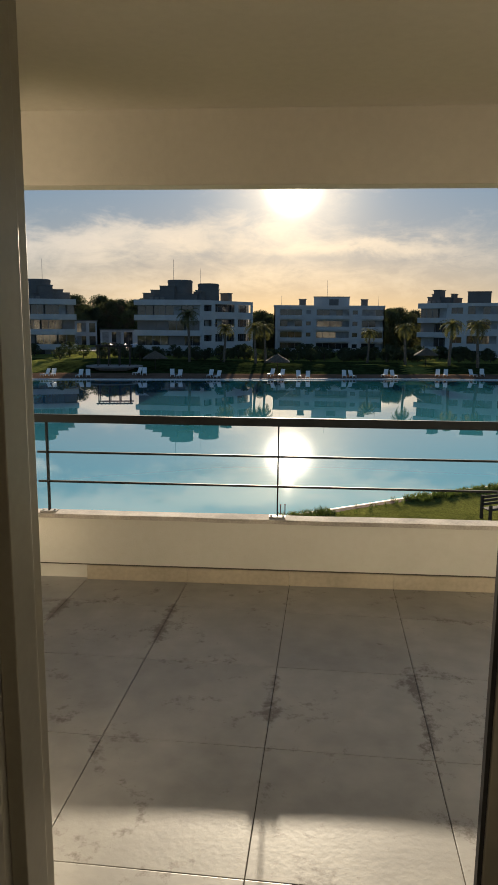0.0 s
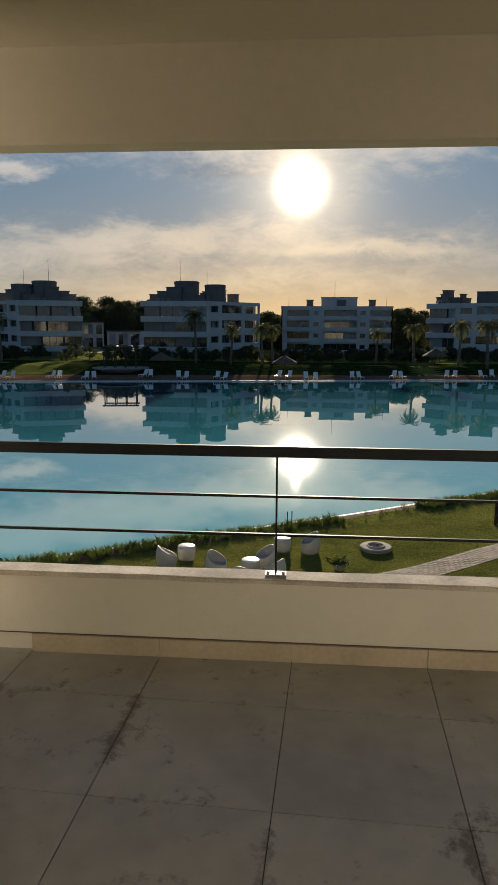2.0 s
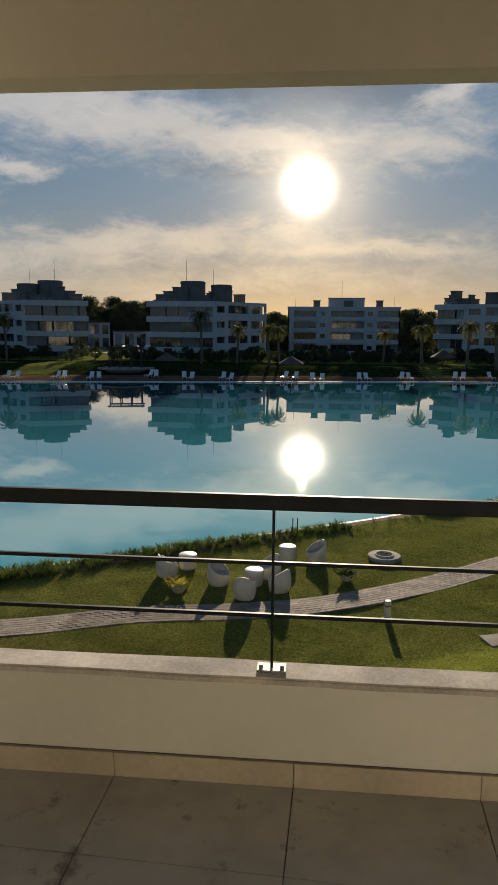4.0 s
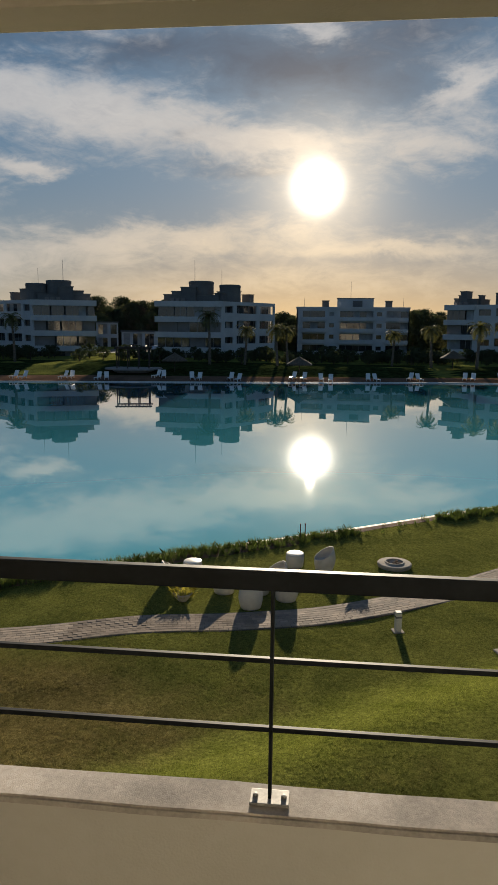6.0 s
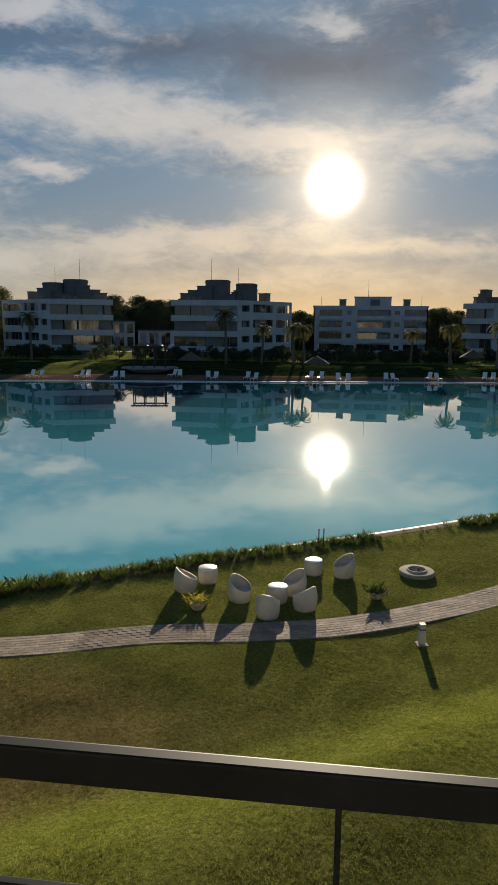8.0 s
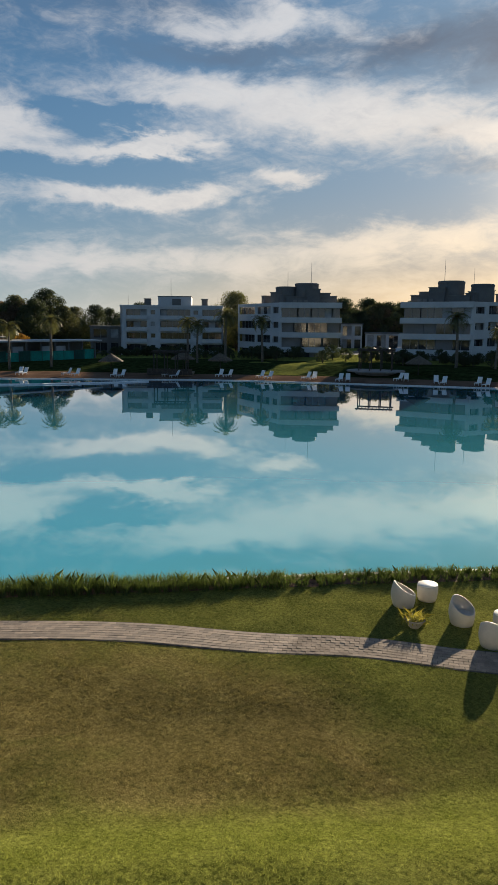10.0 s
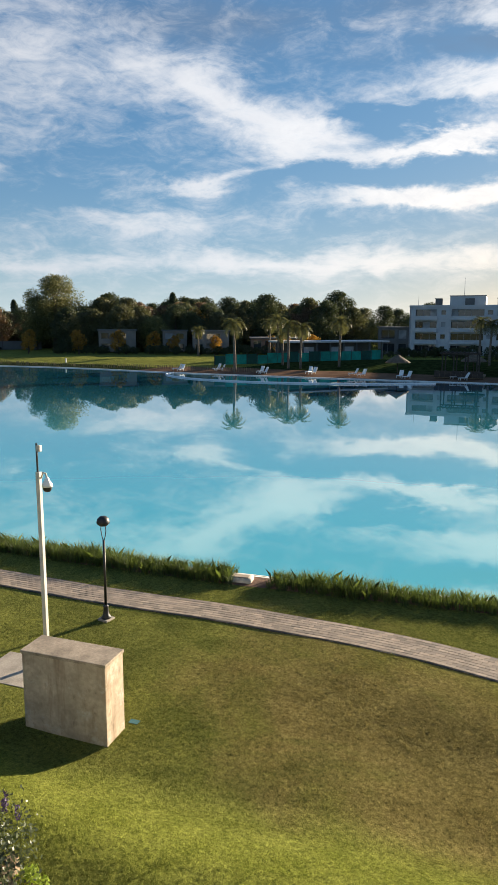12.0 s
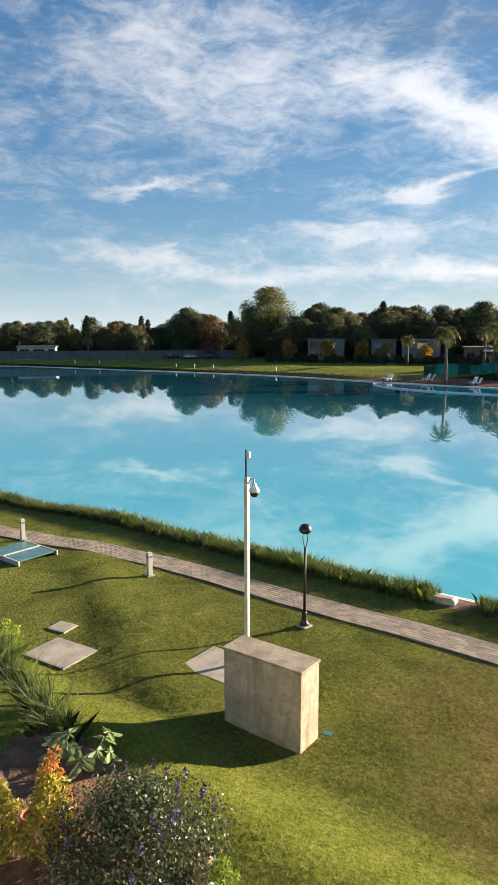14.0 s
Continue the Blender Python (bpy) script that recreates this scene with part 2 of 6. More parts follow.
def lawn_colour(nt):
    """The lawn's colour by place: green, with a dry brown patch in its middle and broken streaks."""
    N, L = nt.nodes.new, nt.links.new
    pos = N("ShaderNodeNewGeometry").outputs["Position"]

    def noi(s, detail=6, rough=0.6, dist=0.0):
        n = N("ShaderNodeTexNoise")
        n.inputs["Scale"].default_value, n.inputs["Detail"].default_value = s, detail
        n.inputs["Roughness"].default_value, n.inputs["Distortion"].default_value = rough, dist
        L(pos, n.inputs["Vector"])
        return n.outputs[0]

    def ramp(v, stops):
        r = N("ShaderNodeValToRGB")
        el = r.color_ramp.elements
        while len(el) < len(stops):
            el.new(0.5)
        for e, (p, c) in zip(el, stops):
            e.position, e.color = p, (*c, 1)
        L(v, r.inputs[0])
        return r.outputs[0]

    def mix(f, a, c, kind="MIX"):
        n = N("ShaderNodeMix")
        n.data_type, n.blend_type = "RGBA", kind
        for sock, v in ((n.inputs["Factor"], f), (n.inputs["A"], a), (n.inputs["B"], c)):
            if isinstance(v, (int, float)):
                sock.default_value = v
            else:
                L(v, sock)
        return n.outputs["Result"]

    green = ramp(noi(0.5, 8, 0.65, 0.6), ((0.30, (0.112, 0.130, 0.033)), (0.70, (0.265, 0.272, 0.068))))
    dry = ramp(noi(1.1, 8, 0.7, 0.4), ((0.30, (0.205, 0.158, 0.060)), (0.72, (0.385, 0.300, 0.120))))
    sub = N("ShaderNodeVectorMath")
    sub.operation = "SUBTRACT"
    L(pos, sub.inputs[0])
    sub.inputs[1].default_value = (-7.6, 10.9, -6.2)
    sc = N("ShaderNodeVectorMath")
    sc.operation = "MULTIPLY"
    sc.inputs[1].default_value = (0.15, 0.30, 0.0)
    L(sub.outputs[0], sc.inputs[0])
    ln = N("ShaderNodeVectorMath")
    ln.operation = "LENGTH"
    L(sc.outputs[0], ln.inputs[0])
    ad = N("ShaderNodeMath")
    ad.operation = "MULTIPLY_ADD"
    L(noi(0.45, 8, 0.68, 0.5), ad.inputs[0])
    ad.inputs[1].default_value = 2.0
    L(ln.outputs["Value"], ad.inputs[2])
    mr = N("ShaderNodeMapRange")
    mr.inputs["From Min"].default_value, mr.inputs["From Max"].default_value = 1.45, 2.15
    mr.inputs["To Min"].default_value, mr.inputs["To Max"].default_value = 0.80, 0.04
    L(ad.outputs[0], mr.inputs["Value"])
    # lighter yellow-green painted where the terrace slope catches the low sun
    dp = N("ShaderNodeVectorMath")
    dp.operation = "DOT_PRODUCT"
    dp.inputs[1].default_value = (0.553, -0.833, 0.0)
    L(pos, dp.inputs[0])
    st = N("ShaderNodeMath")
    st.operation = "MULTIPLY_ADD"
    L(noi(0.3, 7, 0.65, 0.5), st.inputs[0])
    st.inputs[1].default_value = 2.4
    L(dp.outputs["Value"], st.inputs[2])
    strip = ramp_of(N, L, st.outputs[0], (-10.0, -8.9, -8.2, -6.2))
    sunlit_green = ramp(noi(1.2, 7, 0.7), ((0.3, (0.180, 0.206, 0.036)), (0.7, (0.305, 0.322, 0.074))))
    return mix, noi, ramp, mix(strip, mix(mr.outputs[0], green, dry), sunlit_green)


def lawn_material():
    mt = bpy.data.materials.new("lawn_turf")
    mt.use_nodes = True
    nt = mt.node_tree
    N, L = nt.nodes.new, nt.links.new
    b = nt.nodes["Principled BSDF"]
    b.inputs["Roughness"].default_value, b.inputs["Specular IOR Level"].default_value = 1.0, 0.0
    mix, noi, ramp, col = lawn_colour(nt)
    clumps = ramp(noi(12.0, 6, 0.8, 0.3), ((0.36, (0.36, 0.38, 0.36)), (0.64, (1.60, 1.58, 1.54))))
    col = mix(0.8, col, clumps, "MULTIPLY")
    fine = ramp(noi(42, 5, 0.8), ((0.32, (0.45, 0.45, 0.45)), (0.68, (1.45, 1.45, 1.45))))
    L(mix(0.8, col, fine, "MULTIPLY"), b.inputs["Base Color"])
    bp = N("ShaderNodeBump")
    bp.inputs["Strength"].default_value, bp.inputs["Distance"].default_value = 1.0, 0.14
    L(noi(10, 9, 0.8, 0.2), bp.inputs["Height"])
    L(bp.outputs[0], b.inputs["Normal"])
    return mt


def blade_material():
    mt = bpy.data.materials.new("grass_blades")
    mt.use_nodes = True
    nt = mt.node_tree
    N, L = nt.nodes.new, nt.links.new
    nt.nodes.remove(nt.nodes["Principled BSDF"])
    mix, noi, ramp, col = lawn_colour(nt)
    isl = ramp(N("ShaderNodeNewGeometry").outputs["Random Per Island"], ((0.0, (0.60, 0.64, 0.60)), (1.0, (1.75, 1.72, 1.72))))
    col = mix(1.0, col, isl, "MULTIPLY")
    d, t, mx = N("ShaderNodeBsdfDiffuse"), N("ShaderNodeBsdfTranslucent"), N("ShaderNodeMixShader")
    L(col, d.inputs[0]), L(col, t.inputs[0])
    mx.inputs[0].default_value = 0.3
    L(d.outputs[0], mx.inputs[1]), L(t.outputs[0], mx.inputs[2])
    L(mx.outputs[0], nt.nodes["Material Output"].inputs[0])
    return mt


def tile_material():
    """Grey stoneware with dirty smears, worst along some joints."""
    mt = material("balcony_tile", (0.362, 0.348, 0.325), 0.42, var=0.14, scale=1.7, fine=9, rand=0.05, bump=0.0006, bscale=50)
    nt = mt.node_tree
    N, L = nt.nodes.new, nt.links.new
    b = nt.nodes["Principled BSDF"]
    old = b.inputs["Base Color"].links[0].from_socket
    pos = N("ShaderNodeNewGeometry").outputs["Position"]
    n1, n2 = N("ShaderNodeTexNoise"), N("ShaderNodeTexNoise")
    n1.inputs["Scale"].default_value, n1.inputs["Detail"].default_value, n1.inputs["Distortion"].default_value = 2.6, 9, 1.4
    n2.inputs["Scale"].default_value, n2.inputs["Detail"].default_value, n2.inputs["Roughness"].default_value = 22, 6, 0.75
    L(pos, n1.inputs["Vector"]), L(pos, n2.inputs["Vector"])
    mu = N("ShaderNodeMath")
    mu.operation = "MULTIPLY"
    L(n1.outputs[0], mu.inputs[0]), L(n2.outputs[0], mu.inputs[1])
    r = N("ShaderNodeValToRGB")
    r.color_ramp.elements[0].position, r.color_ramp.elements[1].position = 0.31, 0.42
    L(mu.outputs[0], r.inputs[0])
    mx = N("ShaderNodeMix")
    mx.data_type = "RGBA"
    mf = N("ShaderNodeMath")
    mf.operation = "MULTIPLY"
    mf.inputs[1].default_value = 0.75
    sp = N("ShaderNodeSeparateXYZ")
    L(pos, sp.inputs[0])
    near = None
    for axis in (0, 1):
        pp, sm = N("ShaderNodeMath"), N("ShaderNodeMapRange")
        pp.operation = "PINGPONG"
        pp.inputs[1].default_value = 0.3
        L(sp.outputs[axis], pp.inputs[0])
        sm.interpolation_type = "SMOOTHSTEP"
        sm.inputs["From Min"].default_value, sm.inputs["From Max"].default_value = 0.0, 0.06
        sm.inputs["To Min"].default_value, sm.inputs["To Max"].default_value = (0.13, 0.05)[axis], 0.0
        L(pp.outputs[0], sm.inputs["Value"])
        if near is not None:
            mxm = N("ShaderNodeMath")
            mxm.operation = "MAXIMUM"
            L(near, mxm.inputs[0]), L(sm.outputs[0], mxm.inputs[1])
            near = mxm.outputs[0]
        else:
            near = sm.outputs[0]
    n3, some, lim = N("ShaderNodeTexNoise"), N("ShaderNodeMath"), N("ShaderNodeMapRange")
    n3.inputs["Scale"].default_value = 1.3
    L(pos, n3.inputs["Vector"])
    lim.inputs["From Min"].default_value, lim.inputs["From Max"].default_value = 0.47, 0.60
    L(n3.outputs[0], lim.inputs["Value"])
    some.operation = "MULTIPLY"
    L(near, some.inputs[0]), L(lim.outputs[0], some.inputs[1])
    near = some.outputs[0]
    sumd = N("ShaderNodeMath")
    L(mu.outputs[0], sumd.inputs[0]), L(near, sumd.inputs[1])
    L(sumd.outputs[0], r.inputs[0])
    L(r.outputs[0], mf.inputs[0])
    L(mf.outputs[0], mx.inputs["Factor"])
    L(old, mx.inputs["A"])
    mx.inputs["B"].default_value = (0.10, 0.075, 0.055, 1)
    L(mx.outputs["Result"], b.inputs["Base Color"])
    return mt


def water_material():
    mt = bpy.data.materials.new("lagoon_water")
    mt.use_nodes = True
    nt = mt.node_tree
    N, L = nt.nodes.new, nt.links.new
    b = nt.nodes["Principled BSDF"]
    b.inputs["Roughness"].default_value, b.inputs["IOR"].default_value = 0.010, 2.15
    pos = N("ShaderNodeNewGeometry").outputs["Position"]
    n = N("ShaderNodeTexNoise")
    n.inputs["Scale"].default_value, n.inputs["Detail"].default_value = 0.06, 4
    L(pos, n.inputs["Vector"])
    r = N("ShaderNodeValToRGB")
    r.color_ramp.elements[0].position, r.color_ramp.elements[1].position = 0.3, 0.7
    r.color_ramp.elements[0].color, r.color_ramp.elements[1].color = (0.075, 0.450, 0.520, 1), (0.092, 0.510, 0.575, 1)
    L(n.outputs[0], r.inputs[0])
    # far side darkened in the base: deeper water, and darker mirrored buildings
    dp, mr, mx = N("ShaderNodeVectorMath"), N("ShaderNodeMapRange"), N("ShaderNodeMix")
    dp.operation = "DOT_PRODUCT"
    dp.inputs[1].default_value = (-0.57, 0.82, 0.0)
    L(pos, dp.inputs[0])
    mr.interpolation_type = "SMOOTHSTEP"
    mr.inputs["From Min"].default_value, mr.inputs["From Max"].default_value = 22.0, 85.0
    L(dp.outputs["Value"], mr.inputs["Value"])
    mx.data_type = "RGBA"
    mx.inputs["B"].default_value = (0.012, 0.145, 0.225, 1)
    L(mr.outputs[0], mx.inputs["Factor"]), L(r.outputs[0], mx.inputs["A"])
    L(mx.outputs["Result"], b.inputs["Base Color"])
    w = N("ShaderNodeTexNoise")
    w.inputs["Scale"].default_value, w.inputs["Detail"].default_value = 0.9, 3
    L(pos, w.inputs["Vector"])
    w2 = N("ShaderNodeTexNoise")
    w2.inputs["Scale"].default_value, w2.inputs["Detail"].default_value = 0.12, 2
    L(pos, w2.inputs["Vector"])
    mm = N("ShaderNodeMath")
    mm.operation = "MULTIPLY"
    L(w.outputs[0], mm.inputs[0]), L(w2.outputs[0], mm.inputs[1])
    bp = N("ShaderNodeBump")
    bp.inputs["Strength"].default_value, bp.inputs["Distance"].default_value = 0.5, 0.0022
    L(mm.outputs[0], bp.inputs["Height"])
    L(bp.outputs[0], b.inputs["Normal"]), L(bp.outputs[0], b.inputs["Coat Normal"])
    b.inputs["Coat Weight"].default_value, b.inputs["Coat IOR"].default_value = 0.7, 1.45
    b.inputs["Coat Roughness"].default_value = 0.012
    return mt


PLASTER = material("cream_plaster", (0.69, 0.66, 0.59), 0.85, var=0.06, scale=1.2, fine=25, bump=0.0015, bscale=140)
COPING = material("rough_plaster", (0.52, 0.47, 0.42), 0.95, var=0.22, scale=6, fine=90, bump=0.0012, bscale=320)
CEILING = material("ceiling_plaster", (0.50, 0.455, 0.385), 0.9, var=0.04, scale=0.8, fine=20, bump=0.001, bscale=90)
TILE = tile_material()
GROUT = material("grout", (0.10, 0.085, 0.07), 0.95, var=0.25, scale=8)
SKIRT = material("skirting_tile", (0.50, 0.43, 0.33), 0.5, var=0.12, scale=3)
RAIL = material("painted_steel", (0.013, 0.016, 0.019), 0.55, var=0.25, scale=6, fine=60, spec=0.2)
STEEL = material("galvanised_steel", (0.36, 0.35, 0.33), 0.6, metal=0.4, var=0.2, scale=20, fine=120)
ALU = material("frame_aluminium", (0.34, 0.31, 0.24), 0.45, metal=0.3, var=0.06, scale=3)
RUBBER = material("black_gasket", (0.012, 0.012, 0.012), 0.6, var=0.1)
STONE = material("split_stone", (0.33, 0.28, 0.20), 0.9, var=0.35, scale=6, fine=30, rand=0.28, bump=0.010, bscale=22)
LAWN = lawn_material()
SAND = material("beach_sand", (0.17, 0.105, 0.07), 1.0, spec=0.0, var=0.22, scale=0.35, fine=4, bump=0.02, bscale=3)
WATER = water_material()
COVER = material("shaded_ground_cover", (0.030, 0.042, 0.014), 1.0, spec=0.0, var=0.5, scale=1.2, fine=9, bump=0.12, bscale=4)
EDGE = material("white_liner", (0.74, 0.74, 0.70), 0.7, var=0.1, scale=2)
PAVER = material("concrete_paver", (0.280, 0.226, 0.176), 0.95, spec=0.1, var=0.18, scale=3, fine=30, rand=0.14, bump=0.002, bscale=60)
PAVE_BED = material("paver_joint", (0.10, 0.085, 0.07), 0.95, var=0.2, scale=6)
WHITE_WALL = material("white_render", (0.52, 0.53, 0.55), 0.85, var=0.06, scale=0.4, fine=3)
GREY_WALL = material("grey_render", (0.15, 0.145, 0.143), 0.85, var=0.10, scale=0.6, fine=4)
GLASS = material("window_glass", (0.03, 0.035, 0.04), 0.06, spec=0.8, var=0.3, scale=0.5, fine=2)
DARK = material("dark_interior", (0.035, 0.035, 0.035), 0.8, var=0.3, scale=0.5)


def door_glass():
    """Coated window glass: mostly clear, with a mirror share."""
    mt = bpy.data.materials.new("coated_glass")
    mt.use_nodes = True
    nt = mt.node_tree
    N, L = nt.nodes.new, nt.links.new
    nt.nodes.remove(nt.nodes["Principled BSDF"])
    t, g, mx = N("ShaderNodeBsdfTransparent"), N("ShaderNodeBsdfGlossy"), N("ShaderNodeMixShader")
    t.inputs[0].default_value = (0.80, 0.86, 0.84, 1)
    g.inputs["Roughness"].default_value = 0.09
    mx.inputs[0].default_value = 0.25
    L(t.outputs[0], mx.inputs[1]), L(g.outputs[0], mx.inputs[2])
    L(mx.outputs[0], nt.nodes["Material Output"].inputs[0])
    return mt


DOOR_GLASS = door_glass()

# ---------------------------------------------------------------- small builders
def mesh_of(name, bm, mat, smooth=False):
    me = bpy.data.meshes.new(name)
    bm.normal_update()
    bm.to_mesh(me)
    bm.free()
    if smooth:
        for p in me.polygons:
            p.use_smooth = True
    for mt in (mat if isinstance(mat, (list, tuple)) else (mat,)):
        me.materials.append(mt)
    return me


def part(name, bm, mat, parent=None, label="", smooth=False):
    """Links a bmesh as one mesh object, under a thing or a part if one is given."""
    ob = new(name, mesh_of(name, bm, mat, smooth))
    if parent is not None:
        ob.parent = parent
    if label:
        tagged(ob, label)
    return ob


def thing(name, loc=(0, 0, 0), rz=0.0, label="", category="", group="", kind=""):
    ob = new(name)
    ob.empty_display_size = 0.1
    ob.matrix_basis = pose(*loc, 0, 0, rz)
    return tagged(ob, label, category, group, kind)


def box(x0, x1, y0, y1, z0, z1, bevel=0.0, bm=None):
    bm2 = bmesh.new()
    bmesh.ops.create_cube(bm2, size=1)
    for v in bm2.verts:
        v.co = Vector(((x0 + x1) / 2 + v.co.x * (x1 - x0), (y0 + y1) / 2 + v.co.y * (y1 - y0), (z0 + z1) / 2 + v.co.z * (z1 - z0)))
    if bevel:
        bmesh.ops.bevel(bm2, geom=bm2.edges[:], offset=bevel, segments=2, affect="EDGES", profile=0.6)
    return merge(bm, bm2) if bm else bm2


def merge(a, b, m=None):
    """Adds b to a, and frees b."""
    if m is not None:
        bmesh.ops.transform(b, matrix=m, verts=b.verts)
    vs = {v: a.verts.new(v.co) for v in b.verts}
    for f in b.faces:
        g = a.faces.new([vs[v] for v in f.verts])
        g.material_index, g.smooth = f.material_index, f.smooth
    b.free()
    return a


def revolve(profile, n=24, bm=None):
    """A body of revolution round z from (radius, height) pairs."""
    out = bm or bmesh.new()
    rings = []
    for r, z in profile:
        if r < 1e-5:
            rings.append([out.verts.new((0, 0, z))])
        else:
            rings.append([out.verts.new((r * math.cos(2 * math.pi * i / n), r * math.sin(2 * math.pi * i / n), z)) for i in range(n)])
    for a, b in zip(rings, rings[1:]):
        for i in range(n):
            j = (i + 1) % n
            if len(a) == 1 and len(b) == 1:
                continue
            if len(a) == 1:
                out.faces.new((a[0], b[j], b[i]))
            elif len(b) == 1:
                out.faces.new((a[i], a[j], b[0]))
            else:
                out.faces.new((a[i], a[j], b[j], b[i]))
    bmesh.ops.recalc_face_normals(out, faces=out.faces)
    return out


def tube(points, radii, n=8, bm=None):
    """A round, tapered bar along points."""
    out = bm or bmesh.new()
    pts = [Vector(p) for p in points]
    if isinstance(radii, (int, float)):
        radii = [radii] * len(pts)
    rings = []
    for i, p in enumerate(pts):
        d = (pts[min(i + 1, len(pts) - 1)] - pts[max(i - 1, 0)]).normalized()
        u = d.orthogonal().normalized() if abs(d.z) < 0.95 else Vector((1, 0, 0))
        u = (u - d * u.dot(d)).normalized()
        v = d.cross(u)
        rings.append([out.verts.new(p + (u * math.cos(2 * math.pi * k / n) + v * math.sin(2 * math.pi * k / n)) * radii[i]) for k in range(n)])
    for a, b in zip(rings, rings[1:]):
        for k in range(n):
            out.faces.new((a[k], a[(k + 1) % n], b[(k + 1) % n], b[k]))
    out.faces.new(rings[0][::-1])
    out.faces.new(rings[-1])
    return out


# ---------------------------------------------------------------- ground and lagoon
GZ, WZ = -6.2, -6.32
CX, CY = -70.0, 45.0
OUTLINE = [(60, 72), (48, 100), (20, 103.2), (-14, 95.7), (-48, 88), (-64, 80), (-80, 71.5), (-97, 63), (-118, 55), (-135, 45),
           (-152, 33), (-187, 7), (-205, -20), (-180, -55), (-120, -58), (-75, -25), (-50, -7.5), (-36, 1.6), (-30.0, 6.1), (-24.5, 9.3),
           (-18.9, 12.6), (-13.2, 16.45), (-6.8, 21.0), (0.2, 25.7), (6.5, 30.2), (24, 42), (45, 56)]


def catmull(pts, closed, per):
    out, n = [], len(pts)
    for i in range(n if closed else n - 1):
        p = [Vector(pts[(i + k) % n] if closed else pts[min(max(i + k, 0), n - 1)]) for k in (-1, 0, 1, 2)]
        for s in range(per):
            t = s / per
            out.append(0.5 * (2 * p[1] + (p[2] - p[0]) * t + (2 * p[0] - 5 * p[1] + 4 * p[2] - p[3]) * t * t
                              + (3 * p[1] - p[0] - 3 * p[2] + p[3]) * t ** 3))
    if not closed:
        out.append(Vector(pts[-1]))
    return out


SHORE = catmull(OUTLINE, True, 24)
_polar = sorted((math.atan2(p.y - CY, p.x - CX), math.hypot(p.x - CX, p.y - CY)) for p in SHORE)
_TH, _R = np.array([a for a, r in _polar]), np.array([r for a, r in _polar])


def shore_radius(th):
    return float(np.interp(th, _TH, _R, period=2 * math.pi))


def smooth(a, b, x):
    t = min(max((x - a) / (b - a), 0), 1)
    return t * t * (3 - 2 * t)


def off_shore(x, y):
    """How far outside the lagoon's edge a place lies, along the ray from its middle."""
    return math.hypot(x - CX, y - CY) - shore_radius(math.atan2(y - CY, x - CX))


def far_side(x, y):
    """0 on the near bank, 1 on the far bank."""
    return smooth(15, 40, -0.57 * (x + 10) + 0.82 * (y - 18.6))


def ground_z(x, y, off=None):
    off = off_shore(x, y) if off is None else off
    far = far_side(x, y)
    beach = smooth(-75, -105, x)          # the beach ends on the left, where lawn comes down to the water
    bank = 0.5 * smooth(0, 9, off) + (1.0 - 0.5 * beach) * smooth(9, 22, off)
    near = 0.0
    if far < 1 and off < 60:
        near = 0.07 * noise.noise((x * 0.12, y * 0.12, 3.1)) + 0.07 * noise.noise((x * 0.33, y * 0.33, 7.7))
        # long low swells across the slope
        u, w = 0.553 * x - 0.833 * y, 0.833 * x + 0.553 * y
        near += 0.085 * noise.noise((u * 0.42, w * 0.10, 9.3)) * smooth(2, 9, off)
        near *= smooth(0.8, 6, off)
        # the lawn steps up to a terrace under the building
        s = (x + 12) * 0.553 - (y - 4.6) * 0.833 + 0.7 * noise.noise((x * 0.16, y * 0.16, 1.0))
        near += 0.62 * smooth(-0.3, 1.9, s)
        # a low swell left of the cabinet
        near += 0.17 * math.exp(-((y - 4.3) / 0.8) ** 2) * smooth(-28, -22, x) * smooth(-11.8, -14.0, x)
    return GZ + far * (bank - 0.06) + (1 - far) * near


def build_ground():
    ths = list(np.linspace(-math.pi, math.pi, 720, endpoint=False))
    offs = [0, 0.2, 0.5, 0.9, 1.4, 2] + [2 + 0.8 * i for i in range(1, 52)] + [48, 56, 70, 90, 130, 200, 400, 900, 2000, 4500]
    verts, faces, mats = [], [], []
    for th in ths:
        r0 = shore_radius(th)
        c, s = math.cos(th), math.sin(th)
        for o in offs:
            x, y = CX + (r0 + o) * c, CY + (r0 + o) * s
            verts.append((x, y, ground_z(x, y, o)))
    m, n = len(offs), len(ths)
    for i in range(n):
        j = (i + 1) % n
        for k in range(m - 1):
            faces.append((i * m + k, i * m + k + 1, j * m + k + 1, j * m + k))
            x, y, _ = verts[i * m + k]
            wob = noise.noise((x * 0.08, y * 0.08, 0)) * 3
            far = far_side(x, y) > 0.5
            sand = far and offs[k] < 8.0 + 0.5 * wob and x > -104 + wob
            # dark bank colours planting and the blocks' shade; sunlit gaps stay lawn
            gap = any(lo < x + 0.3 * wob < hi for lo, hi in ((-49.5, -43.5), (13, 17)))
            dark_bank = far and offs[k] < 36 and x > -97 + wob and not (gap and offs[k] > 9) and noise.noise((x * 0.06, y * 0.06, 5)) > -0.5
            dark_bank = dark_bank or (far and x < -97 and 1.2 < offs[k] < 6.5 + 0.6 * wob)
            mats.append(1 if sand else 2 if dark_bank else 0)
    me = bpy.data.meshes.new("ground")
    me.from_pydata(verts, [], faces)
    me.materials.append(LAWN), me.materials.append(SAND), me.materials.append(COVER)
    me.polygons.foreach_set("material_index", mats)
    me.polygons.foreach_set("use_smooth", [True] * len(faces))
    me.update()
    tagged(new("ground", me), "mown lawn with dry patches and a reddish sand beach", "ground", kind="structure")


